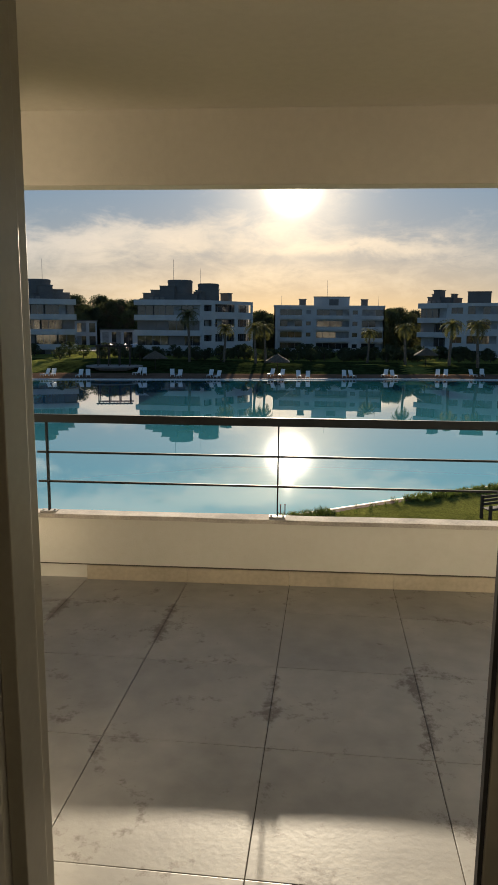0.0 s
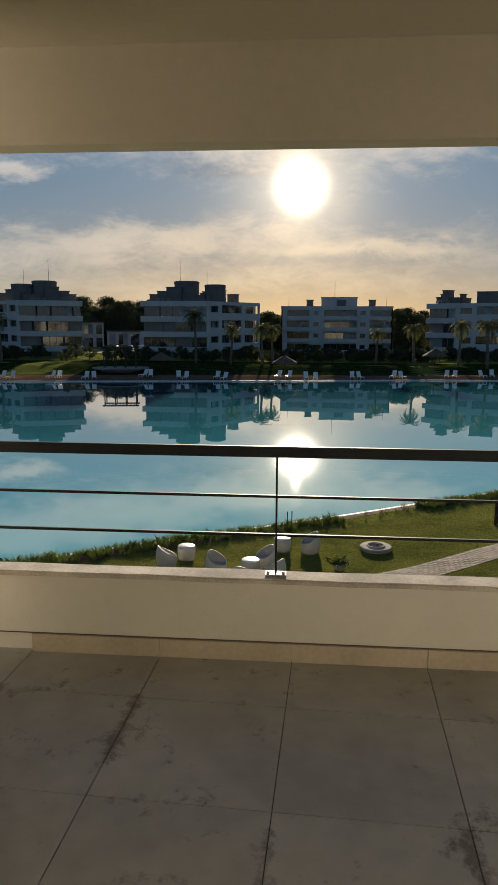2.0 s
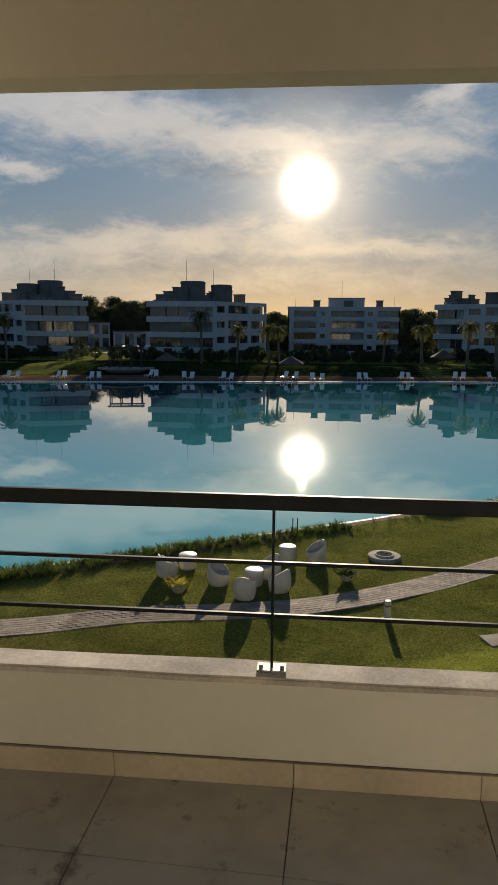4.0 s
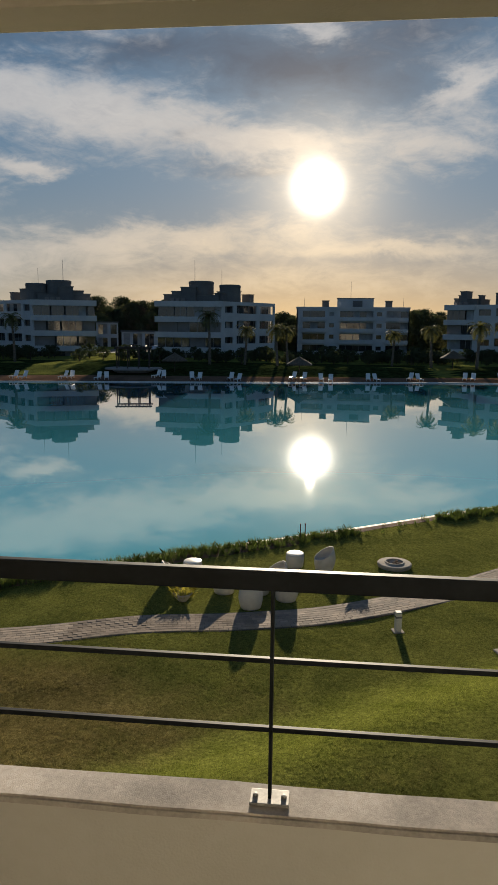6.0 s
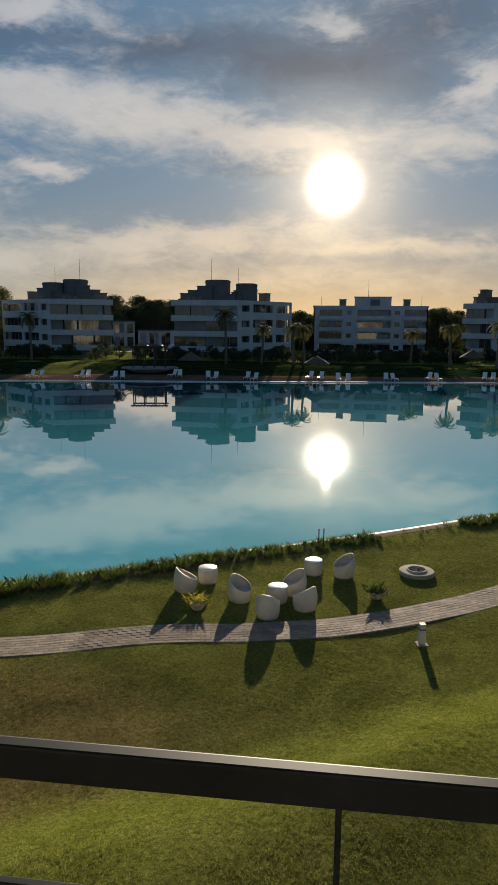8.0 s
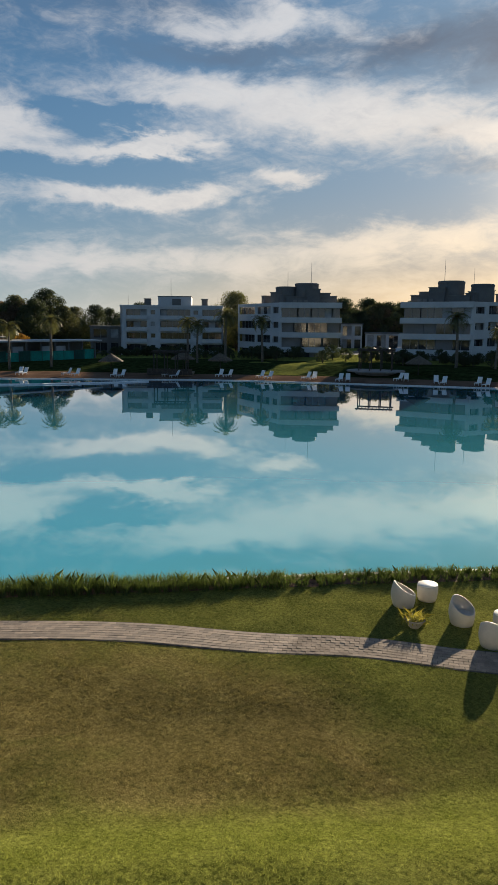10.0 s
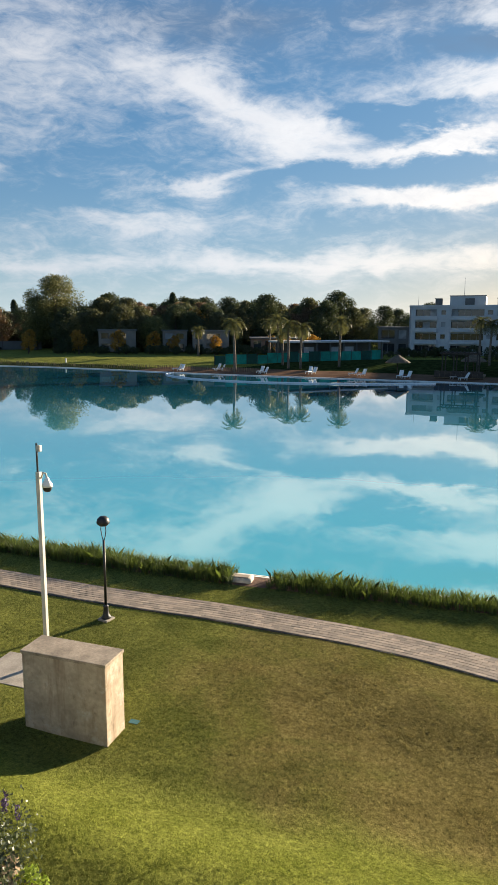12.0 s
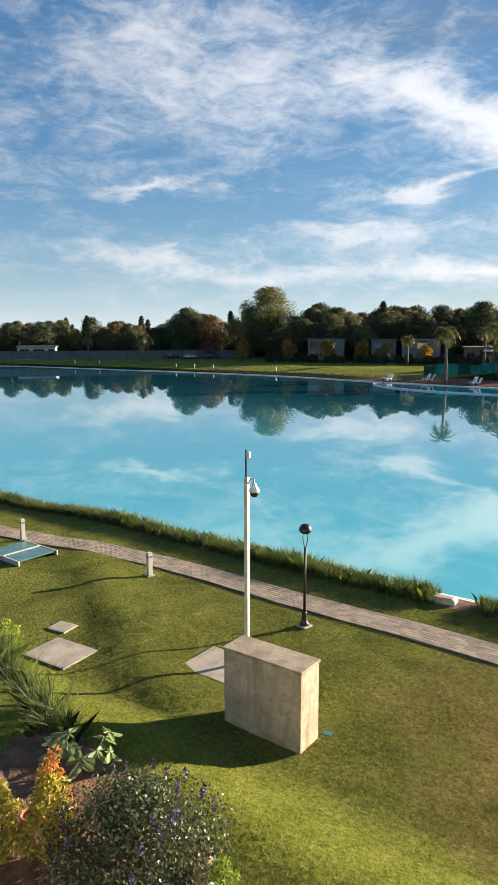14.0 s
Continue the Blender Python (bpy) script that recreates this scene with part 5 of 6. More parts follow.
# low timber paling along the left of the beach
pal = thing("paling_fence", (0, 0, 0), 0, "low dark timber paling between lawn and beach", "fence")
pick = mesh_of("stake", box(-0.04, 0.04, -0.04, 0.04, -0.3, 0.72), WOOD)
for k in range(170):
    t = k / 169
    x, y = -141 + 53 * t, 44.5 + 27.5 * t
    o = new("stake", pick)
    o.parent = pal
    o.matrix_basis = pose(x, y + 0.1 * math.sin(k), ground_z(x, y) + 0.08 * noise.noise((k, 0, 0)))
bol = thing("path_bollard", (0, 0, -60), 0, "short white concrete bollard on the far lawn", "bollard", "white bollards along the far shore")
part("post", revolve([(0.0, 0.8), (0.11, 0.79), (0.12, 0.75), (0.12, -0.2)], 10), PLASTIC, bol)
for x, y in ((-176, 24), (-170, 29), (-150, 42.5), (-146, 45.5), (-142, 48.5), (-128, 57)):
    put(bol, x, y)
for q in (*bol.children_recursive, bol):
    bpy.data.objects.remove(q)
fence_run("boundary_wall", (-205.0, -20.0), (-184.0, 75.0), -5.2, 2.3, GREY_WALL, "long grey boundary wall below the trees", 5.0, 0.0, 5)
house("house", (-203, 12), (-201, 22), 8, -5.2, -2.0, "low white house behind the boundary wall", 9, WHITE_WALL, 1)

# floating ring rope round the shallow bathing area
bm = bmesh.new()
ring = catmull([(-98.2, 62.6), (-94.5, 59.0), (-86.0, 57.8), (-76.0, 61.0), (-66.0, 69.0), (-58.5, 79.5)], False, 12)
tube([(p.x, p.y, WZ + 0.02) for p in ring], 0.16, 6, bm)
tagged(part("float_line", bm, PLASTIC, None, "", True), "white floating line round the shallow bathing area", "float line")

# ---------------------------------------------------------------- far bank: trees
def plant_woods():
    kinds = [tree("tree", 11, 12.5, 10, LEAF_DARK, "dense dark green broadleaf tree in the far woods", clumps=44, per=300, size=0.18, base=0.06),
             tree("tree", 12, 11.5, 9, LEAF_OLIVE, "olive green broadleaf tree in the far woods", clumps=42, per=300, size=0.18, base=0.06),
             tree("tree", 13, 14, 6.5, LEAF_DARK, "tall dark conifer in the far woods", clumps=38, per=280, size=0.17, shape="cone", base=0.05),
             tree("tree", 14, 11, 9.5, LEAF_RUST, "brownish autumn tree in the far woods", clumps=40, per=300, size=0.18, base=0.08),
             tree("tree", 15, 10.5, 10, LEAF_GREEN, "yellowish green broadleaf tree in the far woods", clumps=42, per=300, size=0.18, base=0.08)]
    gold = tree("tree", 21, 6.0, 4.6, LEAF_GOLD, "small golden autumn tree", clumps=18, per=70, size=0.22)
    big = tree("tree", 22, 19, 15, LEAF_GREEN, "tall spreading poplar with thinning autumn crown", clumps=56, per=380, size=0.20, base=0.2)
    bush = tree("shrub", 31, 2.6, 3.2, LEAF_DARK, "dark rounded shrub on the bank", "shrub", clumps=14, per=60, size=0.16, base=0.2)
    rng = random.Random(9)
    spots = []
    # one belt after another, by bearing (degrees left of ahead) and distance
    for b0, b1, n, d0, d1, hi in ((-20, 13, 42, 215, 250, 0.80), (13, 23, 30, 222, 250, 1.12), (21, 47, 30, 200, 250, 0.92), (44, 64, 56, 190, 250, 1.10), (62, 74, 26, 200, 240, 1.0), (72, 100, 60, 225, 275, 0.86), (52, 66, 16, 176, 190, 0.85)):
        for k in range(n):
            b = radians(b0 + (b1 - b0) * (k + rng.random()) / n)
            d = rng.uniform(d0, d1)
            spots.append((-math.sin(b) * d, math.cos(b) * d, hi * rng.uniform(0.78, 1.15), rng.choice((0, 0, 0, 0, 1, 1, 1, 2, 3, 4))))
    for x, y, s, k in spots:
        put(kinds[k], x, y, -5.2, rng.uniform(0, 360), s)
    for x, y, k, sc in ((-17.5, 184, 0, 0.82), (-13.5, 190, 1, 0.85), (-15.0, 178, 0, 0.7), (-19.5, 192, 0, 0.8), (15.5, 181, 0, 0.85), (18.5, 186, 0, 0.9), (22.0, 190, 1, 0.85), (17.0, 196, 0, 0.9)):
        put(kinds[k], x, y, -5.2, x * 17, sc)
    put(big, -90.5, 162, -5.4, 40, 0.8)
    put(big, -86.0, 168, -5.4, 140, 0.5)
    for b in (66.8, 68.2):
        d = 196
        put(big, -math.sin(radians(b)) * d, math.cos(radians(b)) * d, -5.2, b * 9, 1.0 if b < 67 else 0.72)
    for x, y, s in ((-146, 78, 0.9), (-143, 85.5, 0.85), (-139.5, 89, 0.7), (-131, 95, 0.7), (-152.5, 104.5, 1.75), (-170, 66, 0.9), (-160, 62, 0.7), (-108, 95, 0.8), (-105, 101, 0.8), (-126, 108, 0.7), (-150, 70, 0.9)):
        put(gold, x, y, None, x * 13, s)
    # shrubs before the buildings and on the bank
    for k in range(150):
        x = -80 + 110 * rng.random()
        y = 118 + 0.10 * x + rng.uniform(0, 14)
        if -56 < x < -41 and rng.random() < 0.85:
            continue
        put(bush, x, y, None, rng.uniform(0, 360), rng.uniform(0.45, 1.05))
    for k in range(30):
        x = -104 + 22 * rng.random()
        put(bush, x, 112 + 0.55 * (x + 104) + rng.uniform(-2, 2), None, rng.uniform(0, 360), rng.uniform(0.4, 0.8))
    # low hedge before the far houses
    for k in range(46):
        t = (k + rng.random()) / 46
        put(bush, -156 + 34 * t + rng.uniform(-0.8, 0.8), 66 + 38 * t + rng.uniform(-1.5, 1.5), None, rng.uniform(0, 360), rng.uniform(0.45, 0.85))
    p1 = palm("palm_tree", 1, 6.6, "feathery palm tree with a slim trunk on the beach")
    p2 = palm("palm_tree", 2, 5.2, "short feathery palm tree on the beach", 2.0)
    for x, y, s, k in ((-65.0, 99.6, 1.05, 0), (-63.6, 100.4, 1.0, 0), (-60.3, 104.0, 1.25, 0), (-23.2, 112.4, 1.2, 0), (-17.2, 113.4, 1.1, 1), (-11.8, 111.1, 1.15, 1), (-10.3, 113.3, 1.1, 1),
                       (12.8, 114.0, 1.15, 1), (19.8, 113.0, 1.25, 1), (24.0, 112.0, 1.3, 1), (-55.8, 109.0, 1.1, 0), (-90.0, 69.0, 1.2, 0), (-93.0, 82.0, 1.1, 1), (-88.0, 79.0, 1.1, 0), (-86.5, 80.5, 1.05, 0),
                       (-83.0, 86.0, 1.15, 0), (-101.0, 88.0, 1.2, 0), (-99.0, 92.5, 1.1, 1), (-106.0, 90.0, 1.1, 0), (-172, 40, 1.15, 1), (-174, 42, 1.05, 1), (-180, 28, 1.0, 1), (7.0, 118, 1.0, 1), (-128, 88, 1.1, 1)):
        put((p1, p2)[k], x, y, None, x * 31, s)
    for o in (*kinds, gold, big, bush, p1, p2):
        for q in (*o.children_recursive, o):
            bpy.data.objects.remove(q)


plant_woods()

# ---------------------------------------------------------------- near bank: garden
PATHLINE = [(-60, -22), (-41, -7.0), (-29.4, 1.5), (-25.1, 5.2), (-20.9, 8.0), (-17.4, 10.0), (-14.2, 12.0), (-10.9, 13.7), (-8.0, 14.8),
            (-5.4, 15.75), (-2.75, 16.42), (0.26, 17.65), (4.65, 20.85), (10, 26), (18, 34)]
PATH_W = 1.05


def path_points(step):
    pts = catmull(PATHLINE, False, 40)
    out, acc, last = [pts[0]], 0.0, pts[0]
    for p in pts[1:]:
        d = (p - last).length
        while acc + d >= step:
            last = last.lerp(p, (step - acc) / d)
            d, acc = (p - last).length, 0.0
            out.append(last.copy())
        acc += d
        last = p
    return out


def on_path(x, y, margin=0.0):
    return min((q.x - x) ** 2 + (q.y - y) ** 2 for q in PATH_COARSE) < (PATH_W / 2 + margin) ** 2


PATH_COARSE = path_points(0.5)


def build_path():
    pts = path_points(0.116)
    bed = bmesh.new()
    rows = []
    for i in range(0, len(pts), 4):
        a, b = pts[max(0, i - 2)], pts[min(len(pts) - 1, i + 2)]
        d = (b - a).normalized()
        n = Vector((-d.y, d.x))
        w = PATH_W / 2 + 0.035
        z = ground_z(pts[i].x, pts[i].y)
        rows.append([bed.verts.new((pts[i].x + n.x * s, pts[i].y + n.y * s, z + h)) for s, h in ((-w, -0.1), (-w, 0.022), (w, 0.022), (w, -0.1))])
    for a, b in zip(rows, rows[1:]):
        for k in range(3):
            bed.faces.new((a[k], a[k + 1], b[k + 1], b[k]))
    bmesh.ops.recalc_face_normals(bed, faces=bed.faces)
    walk_ob = tagged(part("pavement_path", bed, PAVE_BED), "winding garden path of brown-grey concrete pavers", "path", kind="structure")
    proto = mesh_of("paver", box(-0.112, 0.112, -0.060, 0.060, -0.03, 0.012, 0.004), PAVER)
    V, Fc = [], []
    unit = [(v.co.x, v.co.y, v.co.z) for v in proto.vertices]
    uf = [tuple(p.vertices) for p in proto.polygons]
    count = 0
    for i in range(1, len(pts) - 1):
        d = (pts[i + 1] - pts[i - 1]).normalized()
        n = Vector((-d.y, d.x))
        ang = math.degrees(math.atan2(d.y, d.x))
        z = ground_z(pts[i].x, pts[i].y) + 0.023
        # eight courses along the path in running bond
        for k in range(8):
            if (i + k) % 2:
                continue
            s = (k - 3.5) * 0.130
            x, y = pts[i].x + n.x * s, pts[i].y + n.y * s
            near = -6.9 < x < -2.2 and count < 300
            m = pose(x, y, z + 0.004 * math.sin(i * 12.9 + k * 7.1), 1.2 * math.sin(i * 3.3 + k), 0, ang)
            if near:
                o = new("paver", proto)
                o.parent = walk_ob
                o.matrix_basis = m
                count += 1
            elif x > -36 and x < 12:
                o0 = len(V)
                V += [tuple(m @ Vector(c)) for c in unit]
                Fc += [tuple(q + o0 for q in f) for f in uf]
    me = bpy.data.meshes.new("pavers")
    me.from_pydata(V, [], Fc)
    me.materials.append(PAVER_ALL)
    o = new("pavers", me)
    o.parent = walk_ob
    tagged(o, "rows of brown-grey concrete pavers", kind="stuff")


def island_material(name, a, b, rough=0.9):
    mt = material(name, a, rough, var=0.15, scale=3, fine=30, bump=0.002, bscale=60)
    nt = mt.node_tree
    bsdf = nt.nodes["Principled BSDF"]
    old = bsdf.inputs["Base Color"].links[0].from_socket
    geo, r, mx = nt.nodes.new("ShaderNodeNewGeometry"), nt.nodes.new("ShaderNodeValToRGB"), nt.nodes.new("ShaderNodeMix")
    r.color_ramp.elements[0].color, r.color_ramp.elements[1].color = (0.75, 0.75, 0.75, 1), (1.25, 1.2, 1.15, 1)
    nt.links.new(geo.outputs["Random Per Island"], r.inputs[0])
    mx.data_type, mx.blend_type = "RGBA", "MULTIPLY"
    mx.inputs["Factor"].default_value = 1.0
    nt.links.new(old, mx.inputs["A"]), nt.links.new(r.outputs[0], mx.inputs["B"])
    nt.links.new(mx.outputs["Result"], bsdf.inputs["Base Color"])
    return mt


PAVER_ALL = island_material("concrete_pavers", (0.280, 0.226, 0.176), None)
def stained(mt):
    """Adds rusty runs down the face and pale patches of old render."""
    nt = mt.node_tree
    N, L = nt.nodes.new, nt.links.new
    b = nt.nodes["Principled BSDF"]
    last = b.inputs["Base Color"].links[0].from_socket
    pos = N("ShaderNodeNewGeometry").outputs["Position"]
    for scale, size, lo, hi, col, amount in (((1, 1, 0.10), 3.2, 0.52, 0.66, (0.20, 0.12, 0.07), 0.65), ((1, 1, 1), 2.1, 0.56, 0.66, (0.58, 0.54, 0.47), 0.55),
                                             ((1, 1, 0.6), 7.0, 0.58, 0.68, (0.16, 0.12, 0.085), 0.5)):
        mp, n, r, f, mx = N("ShaderNodeMapping"), N("ShaderNodeTexNoise"), N("ShaderNodeMapRange"), N("ShaderNodeMath"), N("ShaderNodeMix")
        mp.inputs["Scale"].default_value = scale
        L(pos, mp.inputs[0]), L(mp.outputs[0], n.inputs["Vector"])
        n.inputs["Scale"].default_value, n.inputs["Detail"].default_value, n.inputs["Roughness"].default_value = size, 7, 0.65
        r.inputs["From Min"].default_value, r.inputs["From Max"].default_value = lo, hi
        L(n.outputs[0], r.inputs["Value"])
        f.operation = "MULTIPLY"
        f.inputs[1].default_value = amount
        L(r.outputs[0], f.inputs[0])
        mx.data_type = "RGBA"
        L(f.outputs[0], mx.inputs["Factor"]), L(last, mx.inputs["A"])
        mx.inputs["B"].default_value = (*col, 1)
        last = mx.outputs["Result"]
    L(last, b.inputs["Base Color"])
    return mt


CONCRETE = stained(material("stained_concrete", (0.43, 0.35, 0.26), 0.95, spec=0.15, var=0.2, scale=2.6, fine=12, bump=0.004, bscale=40, ramp=(0.30, 0.70)))
LID = material("brown_concrete", (0.33, 0.265, 0.195), 0.92, var=0.25, scale=3, fine=20, bump=0.003, bscale=50)
CONC_SLAB = material("grey_concrete", (0.34, 0.295, 0.24), 0.92, var=0.2, scale=2.5, fine=25, bump=0.002, bscale=60)
SKIMMER = material("worn_white_concrete", (0.50, 0.46, 0.40), 0.85, var=0.15, scale=6, fine=40)
RATTAN = material("cream_shell", (0.52, 0.48, 0.42), 0.6, var=0.06, scale=5, fine=50, world=False)
TABLETOP = material("pale_tabletop", (0.78, 0.73, 0.64), 0.4, var=0.06, scale=5, world=False)
POT = material("stone_bowl", (0.46, 0.40, 0.33), 0.9, var=0.15, scale=8, world=False)
LAMP_BLACK = material("black_lamp_metal", (0.018, 0.018, 0.018), 0.45, var=0.2, scale=5)
POLE_WHITE = material("white_pole", (0.54, 0.50, 0.43), 0.55, var=0.1, scale=2)
SOIL = material("mulch_soil", (0.15, 0.075, 0.042), 0.98, var=0.4, scale=3, fine=25, bump=0.03, bscale=20)
TEAL = material("teal_glass_panel", (0.09, 0.19, 0.18), 0.12, var=0.2, scale=1.5)
LOG = material("bark_log", (0.27, 0.19, 0.12), 0.9, var=0.3, scale=8, fine=40, bump=0.01, bscale=30)
TERRA = material("terracotta", (0.36, 0.12, 0.06), 0.8, var=0.15, scale=6)


def blades(name, places, rng, per, h, w, lean, mat, label, parent=None, bend=True, category="grass", spread=9):
    """Grass as real blades: places are (x, y, z, scale)."""
    pl = np.array(places)
    pl = np.repeat(pl, per, axis=0)
    k = len(pl)
    a, az = rng.random(k) * 2 * math.pi, rng.random(k) * 2 * math.pi
    hh = h * pl[:, 3] * (0.6 + 0.7 * rng.random(k))
    ll = lean * (0.2 + rng.random(k)) * hh
    base = pl[:, :3] + np.stack([(rng.random(k) - 0.5) * w * spread, (rng.random(k) - 0.5) * w * spread, np.zeros(k)], 1)
    side = np.stack([np.cos(a), np.sin(a), np.zeros(k)], 1) * (w / 2)
    out = np.stack([np.cos(az), np.sin(az), np.zeros(k)], 1)
    up = np.array((0, 0, 1.0))
    mid = base + out * (ll * 0.3)[:, None] + up * (hh * 0.6)[:, None]
    tip = base + out * ll[:, None] + up * (hh * (1.0 if not bend else 0.92))[:, None]
    if bend:
        V = np.stack([base - side, base + side, mid + side * 0.8, tip, mid - side * 0.8], 1).reshape(-1, 3)
        F0 = np.arange(k)[:, None] * 5 + np.arange(5)[None]
    else:
        V = np.stack([base - side, base + side, tip], 1).reshape(-1, 3)
        F0 = np.arange(k)[:, None] * 3 + np.arange(3)[None]
    n = F0.shape[1]
    me = bpy.data.meshes.new(name)
    me.vertices.add(len(V)), me.loops.add(F0.size), me.polygons.add(k)
    me.vertices.foreach_set("co", V.astype(np.float32).ravel())
    me.loops.foreach_set("vertex_index", F0.astype(np.int32).ravel())
    me.polygons.foreach_set("loop_start", (np.arange(k) * n).astype(np.int32))
    me.update(calc_edges=True)
    me.validate()
    me.materials.append(mat)
    ob = new(name, me)
    if parent:
        ob.parent = parent
    return tagged(ob, label, category, kind="stuff")


def near_shore():
    return [p for p in SHORE if p.x > -62 and p.x < 30 and p.y < 50]


def build_border():
    rng = np.random.default_rng(3)
    pts = sorted(near_shore(), key=lambda p: p.x)
    places = []
    for a, b in zip(pts, pts[1:]):
        seg = (b - a)
        n = int(seg.length / 0.016) + 1
        o = Vector((seg.y, -seg.x)).normalized()
        for k in range(n):
            p = a + seg * rng.random()
            # a gap of bare soil by the seats, and one at the skimmer
            gap = noise.noise((p.x * 0.35, p.y * 0.35, 5.0))
            bare = 0.15 < p.x < 3.6
            if (bare and rng.random() < 0.93) or (p.x + 16.7) ** 2 + (p.y - 13.9) ** 2 < 0.35:
                continue
            d = 0.22 + 0.85 * rng.random() ** 1.3
            thin = 0.62 if p.x > -9 else 1.0
            if p.x > -9 and rng.random() < 0.45 and d > 0.5:
                continue
            q = p + o * d
            places.append((q.x, q.y, GZ - 0.02, thin * (0.75 + 0.45 * gap + 0.25 * rng.random())))
    blades("border_grass", places, rng, 20, 0.46, 0.009, 0.55, TUFT, "tufts of strappy green border grass along the water", category="plants", spread=16)
    # dark soil strip under the tufts
    bm = bmesh.new()
    prev = None
    for i, p in enumerate(pts):
        d = (pts[min(i + 1, len(pts) - 1)] - pts[max(i - 1, 0)]).normalized()
        o = Vector((d.y, -d.x))
        w = (0.95 if p.x < -2 else 0.50) + 0.12 * noise.noise((p.x, p.y, 0))
        row = [bm.verts.new((p.x + o.x * s, p.y + o.y * s, GZ + h)) for s, h in ((0.13, 0.012), (w * 0.5, 0.03), (w, 0.006))]
        if prev:
            for k in range(2):
                bm.faces.new((prev[k], prev[k + 1], row[k + 1], row[k]))
        prev = row
    bmesh.ops.recalc_face_normals(bm, faces=bm.faces)
    tagged(part("planting_strip", bm, SOIL), "strip of dark soil along the lagoon edge", "soil", kind="structure")


def build_lawn_blades():
    rng = np.random.default_rng(8)
    places = []
    n = 0
    while n < 170000:
        x, y = rng.uniform(-30, 8), rng.uniform(2.5, 27)
        # thin out with distance from the balcony
        d = math.hypot(x, y)
        if d > 27 or d < 6.5 or rng.random() > min(1.0, (15 / d) ** 2):
            n += 0.2
            continue
        o = off_shore(x, y)
        if o < 0.9:
            continue
        n += 1
        places.append((x, y, ground_z(x, y, o) - 0.004, 0.8 + 0.5 * noise.noise((x * 0.6, y * 0.6, 2))))
    places = [p for p in places if not on_path(p[0], p[1], 0.03)]
    blades("lawn_grass", places, rng, 5, 0.036, 0.011, 1.0, BLADE, "short mown grass of the lawn", bend=False)


def egg_chair(name):
    c = thing(name, (0, 0, -60), 0, "cream egg-shaped garden tub chair on the lawn", "chair", "garden seating group")
    n, m = 36, 20
    bm = bmesh.new()

    def surface(shrink):
        rows = []
        for j in range(m + 1):
            t = j / m
            row = []
            for i in range(n):
                a = 2 * math.pi * i / n
                # slanted rim: high at the back (+y), low in front
                rim = 0.59 + 0.205 * math.sin(a)
                z = t * rim
                r = 0.27 + 0.105 * math.sin(math.pi * min(1, (z + 0.12) / 0.92)) - shrink
                row.append(bm.verts.new((r * math.cos(a) * 1.0, r * math.sin(a) * 1.02 + 0.06 * z, z + (0.30 * (1 - t) if shrink else 0))))
            rows.append(row)
        return rows

    o, i_ = surface(0.0), surface(0.035)
    for rows, flip in ((o, False), (i_, True)):
        for r0, r1 in zip(rows, rows[1:]):
            for k in range(n):
                q = (r0[k], r0[(k + 1) % n], r1[(k + 1) % n], r1[k])
                bm.faces.new(q[::-1] if flip else q)
    for k in range(n):
        bm.faces.new((o[-1][k], o[-1][(k + 1) % n], i_[-1][(k + 1) % n], i_[-1][k]))
    bm.faces.new(o[0][::-1])
    bmesh.ops.recalc_face_normals(bm, faces=bm.faces)
    part("shell", bm, RATTAN, c, smooth=True)
    part("seat", revolve([(0.0, 0.36), (0.22, 0.355), (0.29, 0.33), (0.30, 0.30), (0.0, 0.29)], 28), RATTAN, c, smooth=True)
    return c


def drum_table(name):
    t = thing(name, (0, 0, -60), 0, "round cream drum side table on the lawn", "table", "garden seating group")
    part("body", revolve([(0.0, 0.0), (0.245, 0.0), (0.275, 0.08), (0.30, 0.28), (0.295, 0.43), (0.285, 0.46), (0.0, 0.46)], 32), RATTAN, t, smooth=True)
    part("top", revolve([(0.0, 0.485), (0.27, 0.485), (0.282, 0.478), (0.284, 0.462), (0.0, 0.461)], 32), TABLETOP, t, smooth=True)
    return t


def remove(o):
    for q in (*o.children_recursive, o):
        bpy.data.objects.remove(q)


